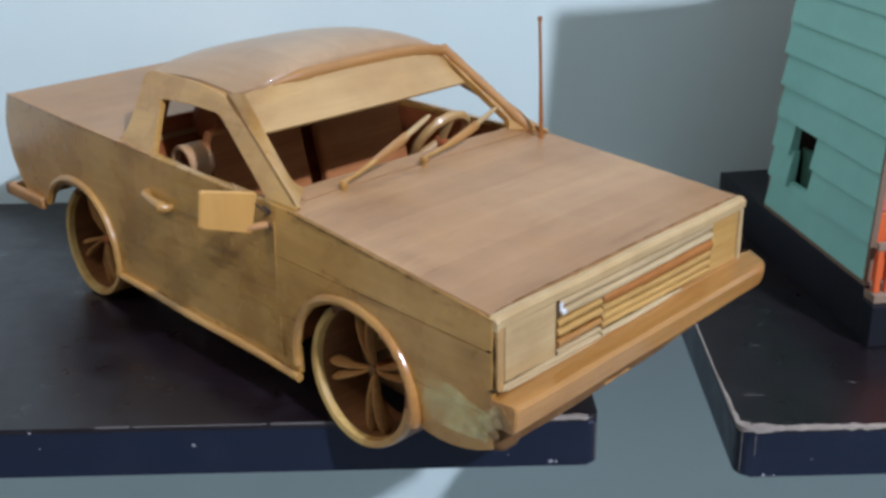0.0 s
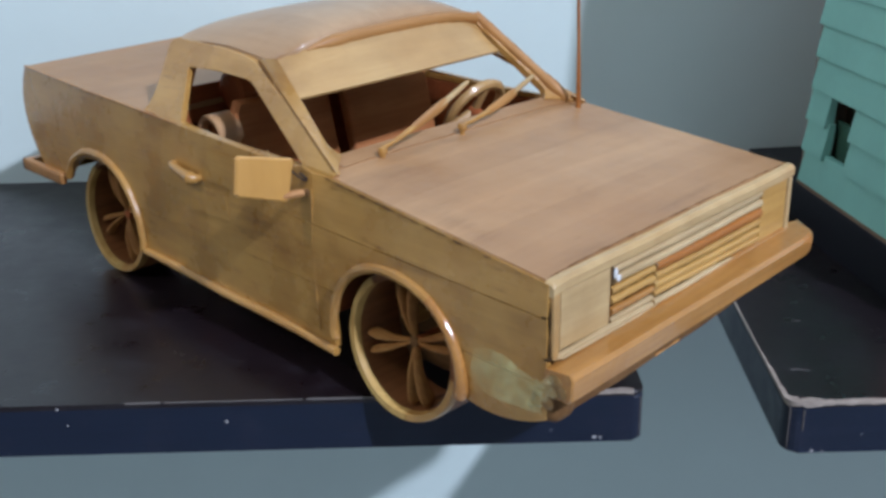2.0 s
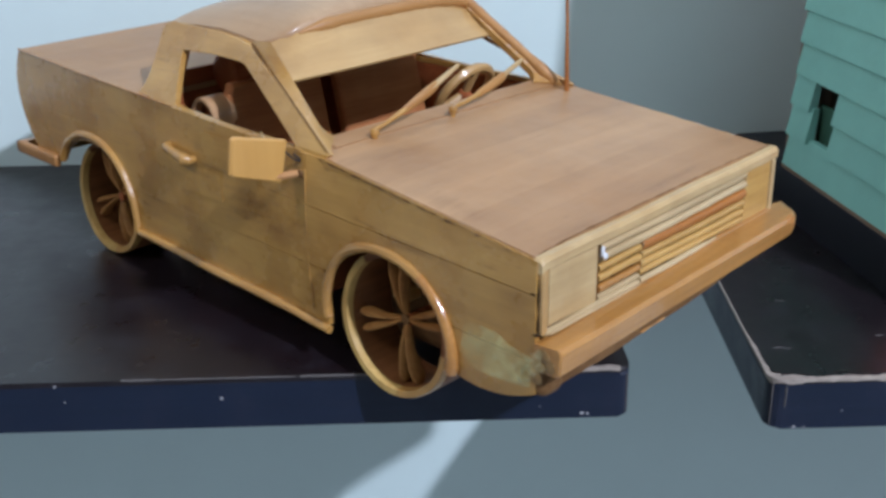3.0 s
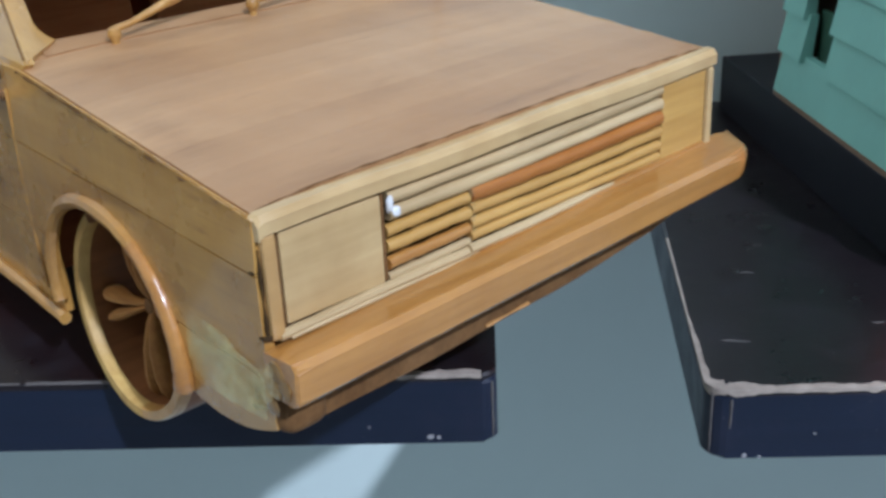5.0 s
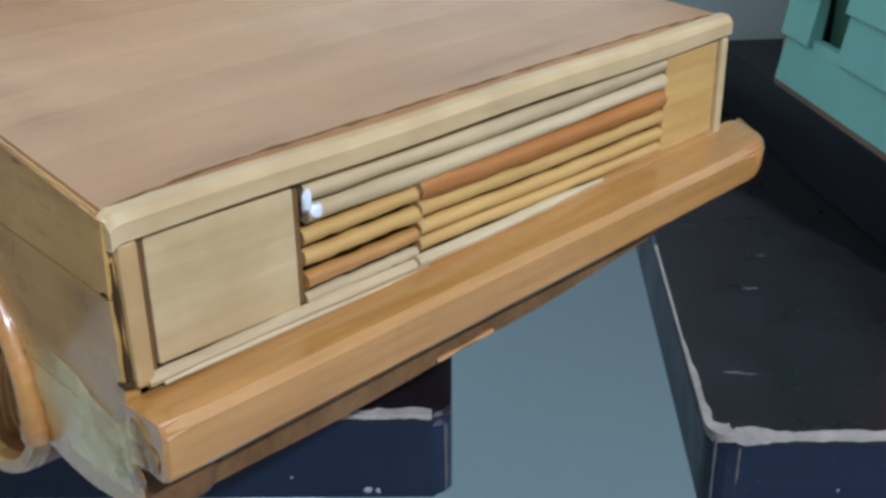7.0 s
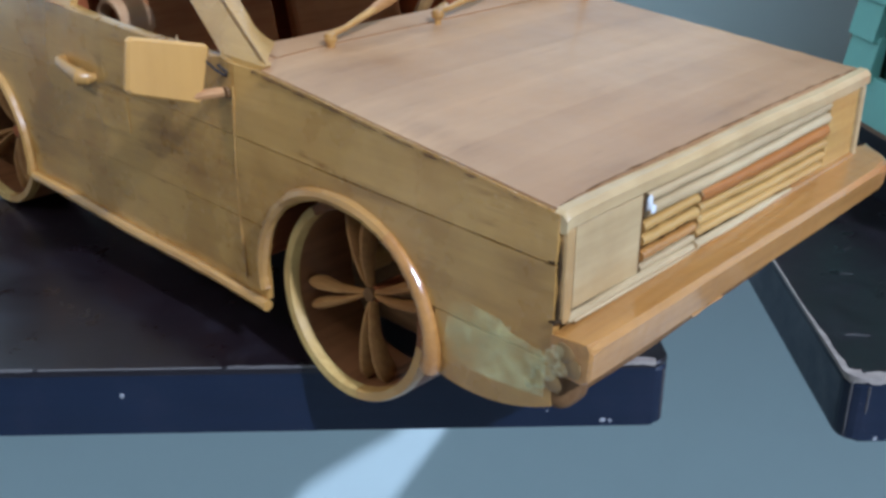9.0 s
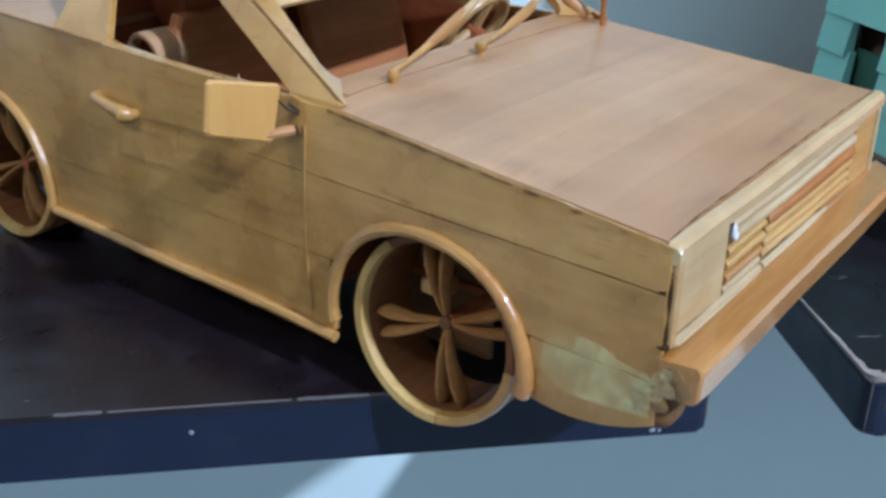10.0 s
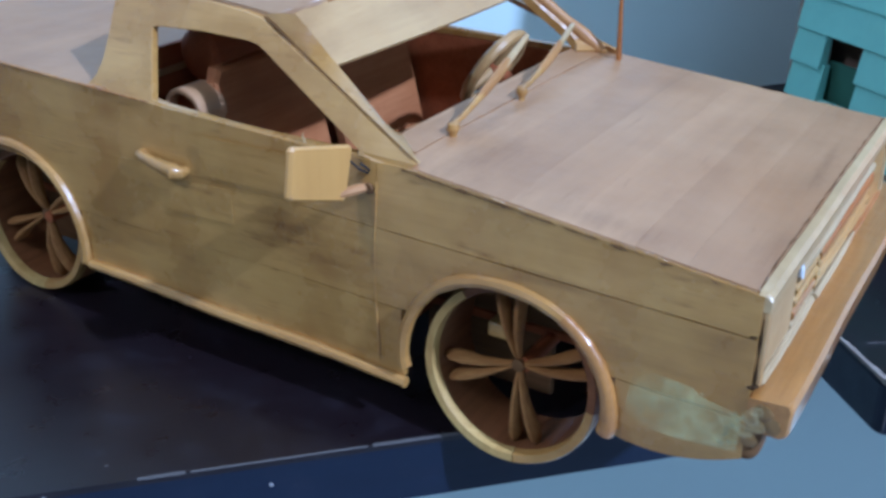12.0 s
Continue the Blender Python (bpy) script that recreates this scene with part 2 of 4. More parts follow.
TEAL = plain("teal_paint", (0.225, 0.50, 0.415), 0.55, 0.4, spots=0.18, scale=170)
DARKTEAL = plain("dark_teal_paint", (0.035, 0.10, 0.065), 0.7, 0.3, spots=0.3, scale=170)
BROWN = plain("bare_brown_wood", (0.20, 0.13, 0.085), 0.7, 0.3, spots=0.3, scale=170)
PINK = plain("coral_paint", (0.62, 0.13, 0.09), 0.5, 0.4, spots=0.16, scale=170)
VERMILION = plain("orange_red_paint", (0.68, 0.12, 0.03), 0.45, 0.4, spots=0.2, scale=170)
PORCH = plain("bare_porch_wood", (0.27, 0.18, 0.12), 0.6, 0.3, spots=0.25, scale=170)
PLINTH = plain("plinth_black", (0.006, 0.006, 0.010), 0.45, 0.4, spots=0.3, scale=60)


# ---- mesh helpers ----
def finish(name, bm, material, smooth=False):
    bmesh.ops.recalc_face_normals(bm, faces=bm.faces)
    me = bpy.data.meshes.new(name)
    bm.to_mesh(me)
    bm.free()
    me.materials.append(material)
    if smooth:
        for p in me.polygons:
            p.use_smooth = True
        me.set_sharp_from_angle(angle=radians(38))
    return me


def part(name, bm, material, parent, label="", smooth=False):
    ob = new(name, finish(name, bm, material, smooth))
    ob.parent = parent
    if label:
        ob["label"] = label
    return ob


def structure(name, bm, material, label, category, smooth=False):
    return tagged(new(name, finish(name, bm, material, smooth)), label, category, "", "structure")


def thing(name, label, category, m, group=""):
    ob = new(name)
    ob.empty_display_size = 0.02
    ob.matrix_world = m
    return tagged(ob, label, category, group)


def block(x0, x1, y0, y1, z0, z1, bevel=0.0, segments=2, bm=None):
    bm = bm or bmesh.new()
    made = bmesh.ops.create_cube(bm, size=1)["verts"]
    for v in made:
        v.co = Vector((x0 + (v.co.x + 0.5) * (x1 - x0), y0 + (v.co.y + 0.5) * (y1 - y0), z0 + (v.co.z + 0.5) * (z1 - z0)))
    if bevel:
        edges = list({e for v in made for e in v.link_edges})
        bmesh.ops.bevel(bm, geom=edges, offset=bevel, segments=segments, profile=0.6, affect="EDGES")
    return bm


def slab(outline, place, depth, bevel=0.0):
    """A flat outline of (a, b) pairs given thickness; place(a, b, d) puts it in space, d from 0 to depth."""
    bm = bmesh.new()
    near = [bm.verts.new(place(a, b, 0)) for a, b in outline]
    far = [bm.verts.new(place(a, b, depth)) for a, b in outline]
    bm.faces.new(near)
    bm.faces.new(far[::-1])
    n = len(outline)
    for i in range(n):
        j = (i + 1) % n
        bm.faces.new((near[j], near[i], far[i], far[j]))
    if bevel:
        rim = [e for e in bm.edges if (e.verts[0] in near) == (e.verts[1] in near) and len(e.link_faces) == 2]
        bmesh.ops.bevel(bm, geom=rim, offset=bevel, segments=1, affect="EDGES")
    return bm


def strip_panel(xs, low, high, place, depth):
    """A panel between two edges low(x) and high(x), given thickness."""
    bm = bmesh.new()
    rows = []
    for x in xs:
        a, b = low(x), high(x)
        rows.append([bm.verts.new(place(x, z, d)) for z, d in ((a, 0), (b, 0), (b, depth), (a, depth))])
    for r, s in zip(rows, rows[1:]):
        for i in range(4):
            j = (i + 1) % 4
            bm.faces.new((r[i], s[i], s[j], r[j]))
    bm.faces.new(rows[0])
    bm.faces.new(rows[-1][::-1])
    return bm


def tube(points, radii, sides=10, flat=1.0, up=Vector((0, 0, 1)), bm=None):
    """A rod along points; radii one number or one a point; flat squeezes it across."""
    bm = bm or bmesh.new()
    points = [Vector(p) for p in points]
    radii = [radii] * len(points) if isinstance(radii, (int, float)) else radii
    rings = []
    hand = random.Random(len(points) * 31 + int(1e4 * abs(points[0].x + points[0].z)))
    for i, (p, r) in enumerate(zip(points, radii)):
        r = r * hand.uniform(0.92, 1.08)
        way = (points[min(i + 1, len(points) - 1)] - points[max(i - 1, 0)]).normalized()
        side = way.cross(up)
        side = side.normalized() if side.length > 1e-4 else Vector((1, 0, 0))
        top = side.cross(way).normalized()
        rings.append([bm.verts.new(p + r * (math.cos(2 * math.pi * k / sides) * side * flat + math.sin(2 * math.pi * k / sides) * top)) for k in range(sides)])
    for a, b in zip(rings, rings[1:]):
        for k in range(sides):
            bm.faces.new((a[k], a[(k + 1) % sides], b[(k + 1) % sides], b[k]))
    bm.faces.new(rings[0][::-1])
    bm.faces.new(rings[-1])
    return bm


def ring_solid(profile, steps=64, centre=(0, 0, 0)):
    """A solid turned round the y axis: profile of (radius, y), closed."""
    bm = bmesh.new()
    rings = []
    for k in range(steps):
        a = 2 * math.pi * k / steps
        rings.append([bm.verts.new((centre[0] + r * math.cos(a), centre[1] + y, centre[2] + r * math.sin(a))) for r, y in profile])
    n = len(profile)
    for k in range(steps):
        a, b = rings[k], rings[(k + 1) % steps]
        for i in range(n):
            j = (i + 1) % n
            bm.faces.new((a[i], a[j], b[j], b[i]))
    return bm


def spread(a, b, n):
    return [a + (b - a) * i / (n - 1) for i in range(n)]


# ---- the room ----
WALL_Y = 0.375
structure("wall_north", block(-2.4, 2.4, WALL_Y, WALL_Y + 0.12, -1.1, 2.5), WALL, "grey-green painted wall behind the two shelves", "wall")
# the other walls and the floor are unseen, added to bounce light
structure("wall_south", block(-2.4, 2.4, -2.6, -2.5, -1.1, 2.5), ROOM, "unseen plain wall, greyed to set the bounced light", "wall")
structure("wall_west", block(-2.5, -2.4, -2.5, WALL_Y, -1.1, 2.5), ROOM, "unseen plain wall, greyed to set the bounced light", "wall")
structure("wall_east", block(2.4, 2.5, -2.5, WALL_Y, -1.1, 2.5), ROOM, "unseen plain wall, greyed to set the bounced light", "wall")
structure("floor", block(-2.4, 2.4, -2.5, WALL_Y, -1.2, -1.1), FLOOR, "plain grey tiled floor", "floor")


# ---- the shelves ----
def shelf(name, label, x0, x1, y0, z1, thick, radius=0.006, splay=0.0):
    ob = thing(name, label, "shelf", pose(0, 0, 0))
    # the plan has rounded front corners
    plan = []
    for cx, cy, a0 in ((x1 - radius, y0 + radius, -90), (x1, WALL_Y, None), (x0 + splay, WALL_Y, None), (x0 + radius, y0 + radius, 180)):
        if a0 is None:
            plan.append((cx, cy))
        else:
            plan += [(cx + radius * math.cos(radians(a0 + d)), cy + radius * math.sin(radians(a0 + d))) for d in (0, 18, 36, 54, 72, 90)]
    part("board", slab(plan, lambda a, b, d: (a, b, z1 - 0.003 - d), thick - 0.003, 0.0012), FACE, ob, "dark navy-black lacquered board edge")
    part("top_panel", slab(plan, lambda a, b, d: (a, b, z1 - d), 0.003, 0.0010), TOP, ob, "black-brown lacquered top with scuffs and dust")
    return ob


LEFT_Z, RIGHT_Z = 0.0, -0.016
left_shelf = shelf("wall_shelf", "black lacquered floating shelf under the wooden pickup", -0.95, 0.0005, 0.0, LEFT_Z, 0.0294, 0.0055)
right_shelf = shelf("wall_shelf", "black lacquered floating shelf with worn pale edges under the house", 0.0790, 0.95, 0.0105, RIGHT_Z, 0.0305, 0.008, 0.0194)


def worn_strip(path, width, seed):
    """An irregular strip of bare board lying over an edge: path of (point, along the top, down the face)."""
    rnd = random.Random(seed)
    bm = bmesh.new()
    rows = []
    for p, inward, grow in path:
        p, inward = Vector(p), Vector(inward).normalized()
        wear = noise.noise(p * 140 + Vector((seed, 0, 0))) + 0.5 * noise.noise(p * 420)
        a = width * grow * max(0.15, 0.85 + 0.55 * wear + rnd.uniform(-0.06, 0.06))
        b = width * grow * max(0.08, 0.42 + 0.30 * noise.noise(p * 230 + Vector((0, seed, 0))) + rnd.uniform(-0.04, 0.04))
        rows.append([bm.verts.new(v) for v in (p + inward * a + Vector((0, 0, 0.0004)), p - inward * 0.0003 + Vector((0, 0, 0.0003)), p - inward * 0.0005 - Vector((0, 0, b)), p + inward * 0.002 - Vector((0, 0, b)), p + inward * a - Vector((0, 0, 0.002)))])
    for r, s in zip(rows, rows[1:]):
        for i in range(5):
            j = (i + 1) % 5
            bm.faces.new((r[i], r[j], s[j], s[i]))
    bm.faces.new(rows[0])
    bm.faces.new(rows[-1][::-1])
    return bm


side_x = lambda y: 0.0790 + 0.0533 * (y - 0.0185)
edge = [((side_x(y), y, RIGHT_Z), (1, -0.05, 0), 0.10 + 0.95 * max(0, 1 - (y - 0.02) / 0.075) ** 1.3) for y in spread(0.150, 0.0190, 90)]
edge += [((0.0870 - 0.008 * math.cos(a), 0.0185 - 0.008 * math.sin(a), RIGHT_Z), (math.cos(a), math.sin(a), 0), 1.15 + 0.75 * math.sin(2 * a)) for a in spread(0.05, 1.52, 16)]
edge += [((x, 0.0105, RIGHT_Z), (0, 1, 0), 1.15 * max(0.95, 1.6 - (x - 0.087) / 0.02)) for x in spread(0.0875, 0.40, 300)]
part("worn_edge", worn_strip(edge, 0.0030, 3), RAW, right_shelf, "chipped edge of bare beige fibreboard")
edge = [((x, 0.0, LEFT_Z), (0, 1, 0), 1.0) for x in spread(-0.046, -0.0050, 60)]
part("worn_edge", worn_strip(edge, 0.0030, 5), RAW, left_shelf, "chipped edge of bare beige fibreboard")
for x0, x1, k in ((-0.264, -0.246, 0.36), (-0.172, -0.136, 0.34), (-0.244, -0.174, 0.10)):
    edge = [((x, 0.0, LEFT_Z), (0, 1, 0), k) for x in spread(x0, x1, 24)]
    part("worn_edge", worn_strip(edge, 0.0026, 8), DULL, left_shelf, "thin worn line along the board edge")


def chip(x, y, z, r, facing, seed, parent, long=1.0):
    rnd = random.Random(seed)
    bm = bmesh.new()
    made = bmesh.ops.create_icosphere(bm, subdivisions=1, radius=r)["verts"]
    for v in made:
        v.co *= rnd.uniform(0.7, 1.2)
        v.co[facing] *= 0.25
        v.co.x *= long if facing == 2 else 1.0
        v.co += Vector((x, y, z))
    return part("paint_chip", bm, DULL if facing == 2 else CHIP, parent)


for i, (x, y, z, r, facing) in enumerate([(-0.2988, 0, -0.0025, 0.0011, 1), (-0.2948, 0, -0.012, 0.0008, 1), (-0.2136, 0, -0.0118, 0.0015, 1), (-0.2759, 0.012, 0, 0.0011, 2), (-0.047, 0, -0.022, 0.0007, 1), (-0.0245, 0, -0.0266, 0.0017, 1), (-0.0215, 0, -0.0270, 0.0012, 1), (0.0005, 0.008, -0.022, 0.0009, 0)]):
    chip(x, y, z, r * 0.8, facing, i, left_shelf)
for i, (x, y, z, r, facing) in enumerate([(0.095, 0.048, RIGHT_Z, 0.0016, 2), (0.100, 0.047, RIGHT_Z, 0.0011, 2), (0.158, 0.060, RIGHT_Z, 0.0016, 2), (0.120, 0.0105, -0.036, 0.0008, 1), (0.094, 0.0105, -0.0455, 0.0016, 1), (0.100, 0.0105, -0.046, 0.0012, 1), (0.116, 0.110, RIGHT_Z, 0.0015, 2), (0.128, 0.14, RIGHT_Z, 0.001, 2)]):
    chip(x, y, z, r * (0.55 if facing == 2 else 0.8), facing, 40 + i, right_shelf, 5.0)


rnd = random.Random(9)
for host, x, y, z0, z1 in ((right_shelf, 0.0812, 0.0127, -0.018, -0.0450), (right_shelf, 0.0880, 0.0104, -0.020, -0.0330), (left_shelf, -0.0012, 0.0014, -0.004, -0.0275)):
    pts = [(x + rnd.uniform(-0.00008, 0.00008), y, z) for z in spread(z0, z1, 26)]
    part("worn_edge", tube(pts, [0.00045 + 0.0002 * math.sin(0.3 * i) * math.sin(0.17 * i + 1) for i in range(len(pts))], 6, 1.0, Vector((0, 1, 0))), DULL, host, "scuffed upright edge")


# ---- the pickup ----
CAR = pose(-0.0593, -0.0874, 0.0, 0, 0, -45.7)
W = 0.197
car = thing("model_pickup", "varnished handmade wooden model pickup standing askew on a black shelf", "model car", CAR)
AX_F, AX_R, TYRE, HUB_Z = -0.0905, -0.3625, 0.0376, 0.0379


def seam_high(x):
    return 0.0830 - 0.030 * x if x > -0.2 else 0.0890


def seam_low(x):
    return 0.0520 - 0.02 * x if x > -0.2 else 0.056


def belt(x):
    """The top edge of the side, from the nose to the tail."""
    marks = ((0.0, 0.0985), (-0.138, 0.1142), (-0.175, 0.1138), (-0.3066, 0.1184), (-0.3738, 0.1208), (-0.4535, 0.1248))
    for (a, za), (b, zb) in zip(marks, marks[1:]):
        if x >= b:
            return za + (zb - za) * (x - a) / (b - a)
    return marks[-1][1]


def arch(x, cx):
    """The upper edge of a wheel arch."""
    u = (x - cx + 0.0045) / (0.0438 if cx == AX_F and x < cx - 0.0045 else 0.0472)
    return 0.036 + 0.0410 * math.sqrt(max(0.0, 1 - abs(u) ** 2.2)) if abs(u) < 1 else 0.0


def sill(x):
    if x > AX_F:
        return 0.0272 + 8.0 * (x + 0.034) ** 2
    if x > AX_R:
        return 0.0232 + 0.0062 * max(0.0, (-x - 0.14) / 0.18)
    return 0.053 + 0.004 * (-x - 0.40) / 0.04


def tail(z):
    """How far back the bulging tail reaches at a height."""
    return -0.4615 + (17.5 if z > 0.103 else 9.9) * (z - 0.103) ** 2


def tail_top(x):
    return min(belt(x), 0.103 + math.sqrt(max(0.0, x + 0.4615) / 17.5))


def tail_foot(x):
    return 0.103 - math.sqrt(max(0.0, x + 0.4615) / 9.9)


def gap(x):
    """Half the width of an open joint: wide near the nose, nearly closed along the doors and the bed."""
    open_joint = max(0.0, min(1.0, (x + 0.19) / 0.05))
    return 0.00007 + 0.00026 * open_joint * (0.75 + 0.6 * noise.noise(Vector((x * 60, 3.1, 0.7))))


for near, y in ((True, 0.0), (False, W)):
    def wallpart(x, z, d, y=y, near=near):
        lean = 0.0016 * math.sin(math.pi * max(0, min(1, (z - 0.025) / 0.09)))
        return (x, y + (d - lean if near else lean - d), z)
    pick = lambda lo, hi: [lo + (hi - lo) * i / 60 for i in range(61)]
    fa, fb = AX_F - 0.0482, AX_F + 0.0426
    ra, rb = AX_R - 0.0516, AX_R + 0.0426
    T = 0.0032
    # upper plank from the front to the tail
    part("side_plank", strip_panel(pick(-0.150, -0.0005), lambda x: seam_high(x) + gap(x), belt, wallpart, T), SIDE, car)
    part("side_plank", strip_panel([-0.4615 + 0.009 * (i / 40) ** 2 for i in range(40)] + pick(-0.4525, -0.1504), lambda x: max(seam_high(x) + gap(x), tail_foot(x)), tail_top, wallpart, T), SIDE, car)
    # middle planks, cut by the arches
    pick = lambda lo, hi: [lo + (hi - lo) * i / 150 for i in range(151)]
    tail_low = lambda x: max(sill(x), tail_foot(x))
    part("side_plank", strip_panel(pick(-0.1502, -0.0005), lambda x: max(seam_low(x) + gap(x), arch(x, AX_F)), lambda x: seam_high(x) - gap(x), wallpart, T), SIDE, car)
    part("side_plank", strip_panel(pick(-0.4593, -0.1504), lambda x: max(min(tail_low(x), seam_high(x) - 2 * gap(x)) if x < ra else seam_low(x) + gap(x), arch(x, AX_R)), lambda x: seam_high(x) - gap(x), wallpart, T), SIDE, car)
    # lower planks
    part("side_plank", strip_panel(pick(fb, -0.0005), sill if near else lambda x: max(sill(x), min(0.0475, 0.0475 + 0.9 * (x + 0.024))), lambda x: seam_low(x) - gap(x), wallpart, T), SIDE, car)
    part("side_plank", strip_panel(pick(-0.1502, fa), sill, lambda x: seam_low(x) - gap(x), wallpart, T), SIDE, car)
    part("side_plank", strip_panel(pick(rb, -0.1504), sill, lambda x: seam_low(x) - gap(x), wallpart, T), SIDE, car)
    # dark backing that shows in the joints
    yy = (0.0034, 0.0050) if near else (W - 0.0050, W - 0.0034)
    part("joint_backing", strip_panel(pick(-0.452, -0.003), lambda x: seam_high(x) - 0.001, lambda x: seam_high(x) + 0.001, lambda x, z, d, yy=yy: (x, yy[0] + d, z), 0.0016), GROOVE, car)

    # wheel arch flares and sill trim
    out = -0.0018 if near else W + 0.0018
    for cx in (AX_F, AX_R):
        pts = []
        for a in spread(58 if cx == AX_F else -14, 194 if cx == AX_F else 152, 40):
            c, s = math.cos(radians(a)), math.sin(radians(a))
            px = cx - 0.0042 + ((0.0430 if c < 0 else 0.0460) if cx == AX_F else 0.0468) * math.copysign(abs(c) ** 0.92, c)
            pz = 0.036 + (0.0415 if cx == AX_F else 0.0455) * (s if s > 0 else 0.62 * s)
            pts.append((px, out, pz))
        part("arch_flare", tube(pts, 0.0026, 8, 1.0, Vector((0, 1, 0))), TRIM, car, "glossy honey-coloured bent wooden arch trim", True)
        if cx == AX_F:
            pts = []
            for a in spread(-14, 58, 24):
                c, s = math.cos(radians(a)), math.sin(radians(a))
                pts.append((cx - 0.0042 + 0.0460 * abs(c) ** 0.92, out, 0.036 + 0.0415 * (s if s > 0 else 0.62 * s)))
            part("arch_flare", tube(pts, spread(0.0036, 0.0026, 24), 10, 1.0, Vector((0, 1, 0))), ORANGE, car, "thicker orange-brown end of the arch trim", True)
    part("sill_trim", tube([(x, out, 0.0224 + 0.0064 * (-x - 0.137) / 0.181 + 0.0004 * math.sin(60 * x)) for x in spread(-0.318, -0.1365, 30)], 0.0024, 8, 1.0), TRIM, car, "rounded wooden strip along the sill", True)

# vertical shut line of the door
part("door_line", tube([(-0.1505 + 0.0008 * math.sin(70 * z), -0.0010, z) for z in spread(0.030, 0.106, 16)], 0.0006, 6), TRIM, car)

# floor and inner wheel housings
part("underbody", block(-0.43, -0.060, 0.036, W - 0.036, 0.038, 0.042, 0.001), CABIN, car)
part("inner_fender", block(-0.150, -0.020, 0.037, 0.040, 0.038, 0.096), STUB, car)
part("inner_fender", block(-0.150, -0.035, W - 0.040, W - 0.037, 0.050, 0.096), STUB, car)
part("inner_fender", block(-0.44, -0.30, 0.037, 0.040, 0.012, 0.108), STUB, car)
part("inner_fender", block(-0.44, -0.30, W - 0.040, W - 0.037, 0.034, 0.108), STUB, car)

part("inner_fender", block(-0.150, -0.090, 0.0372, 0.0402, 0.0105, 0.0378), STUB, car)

# hood: planks laid across
cuts = [-0.0026, -0.027, -0.046, -0.071, -0.094, -0.118, -0.1405]


def hood_z(x, y):
    far = 0.0034 * (y / W) * max(0.0, 1 + x / 0.13)
    return belt(x) + 0.0006 + far + 0.0016 * (1 - (2 * y / W - 1) ** 6)


for a, b in zip(cuts, cuts[1:]):
    bm = bmesh.new()
    ys, xs = spread(0.0008, W - 0.0008, 25), spread(a - 0.00003, b + 0.00003, 4)
    grid = [[bm.verts.new((x, y, hood_z(x, y))) for y in ys] for x in xs]
    base = [[bm.verts.new((x, y, hood_z(x, y) - 0.0028)) for y in ys] for x in xs]
    for g, flip in ((grid, False), (base, True)):
        for i in range(3):
            for j in range(24):
                q = (g[i][j], g[i][j + 1], g[i + 1][j + 1], g[i + 1][j])
                bm.faces.new(q[::-1] if flip else q)
    for i in range(3):
        for j in (0, 24):
            bm.faces.new((grid[i][j], grid[i + 1][j], base[i + 1][j], base[i][j]))
    for j in range(24):
        for i in (0, 3):
            bm.faces.new((grid[i][j], base[i][j], base[i][j + 1], grid[i][j + 1]))
    part("hood_plank", bm, HOOD, car, "", True)
part("cowl", strip_panel(spread(0.004, W - 0.004, 24), lambda y: 0.1120, lambda y: hood_z(-0.141, y) + 0.0002, lambda y, z, d: (-0.1407 - d, y, z + 0.05 * d), 0.0150), HOOD, car, "", True)

rnd = random.Random(17)
for y in (-0.0002, W + 0.0002):
    pts = [(x, y + rnd.uniform(-0.0002, 0.0002), belt(x) + 0.0002 + (0.0034 * max(0, 1 + x / 0.13) if y > 0.1 else 0)) for x in spread(-0.003, -0.1385, 60)]
    part("hood_edge", tube(pts, [0.00022 + 0.0005 * max(0.0, noise.noise(Vector(p) * 160)) for p in pts], 6), SIDE, car, "worn pale edge of the hood")
for outline in ([(-0.2600, 0.0700), (-0.2230, 0.0715), (-0.2235, 0.0872), (-0.2605, 0.0862)], [(-0.2400, 0.0905), (-0.1900, 0.0915), (-0.1895, 0.1095), (-0.2390, 0.1085)]):
    part("veneer_patch", slab(outline, lambda a, b, d: (a, -0.00165 - d, b), 0.00025), SIDE, car)

rnd = random.Random(23)
pts = [(-0.0030 + rnd.uniform(-0.0003, 0.0003), y, hood_z(-0.003, y) + 0.0001) for y in spread(0.002, W - 0.002, 70)]
part("varnish_seam", tube(pts, [0.00025 + 0.0002 * math.sin(0.37 * i) * math.sin(1.3 * i) for i in range(len(pts))], 6), STUB, car, "dark varnish caught in the joint of the hood")
pts = [(x, -0.0004, belt(x) - 0.0009 + rnd.uniform(-0.0002, 0.0002)) for x in spread(-0.003, -0.1385, 70)]
part("varnish_seam", tube(pts, [0.00034 + 0.0003 * math.sin(0.31 * i) * math.sin(1.1 * i) for i in range(len(pts))], 6), STUB, car)
pts = [(0.0001, -0.0003, z) for z in spread(0.0645, 0.0905, 24)]
part("varnish_seam", tube(pts, [0.00038 + 0.0002 * math.sin(0.5 * i) for i in range(len(pts))], 6, 1.0, Vector((1, 0, 0))), GROOVE, car)
for near_x, near_z, k in ((-0.0012, 0.0838, 0.0006), (0.0002, 0.0652, 0.0008)):
    part("corner_chip", tube([(near_x - 0.002, -0.0016, near_z - 0.0002), (near_x, -0.0014, near_z), (near_x + 0.0008, 0.0004, near_z)], [0.0003, k, k], 6), GROOVE, car, "dark gap at the broken corner")

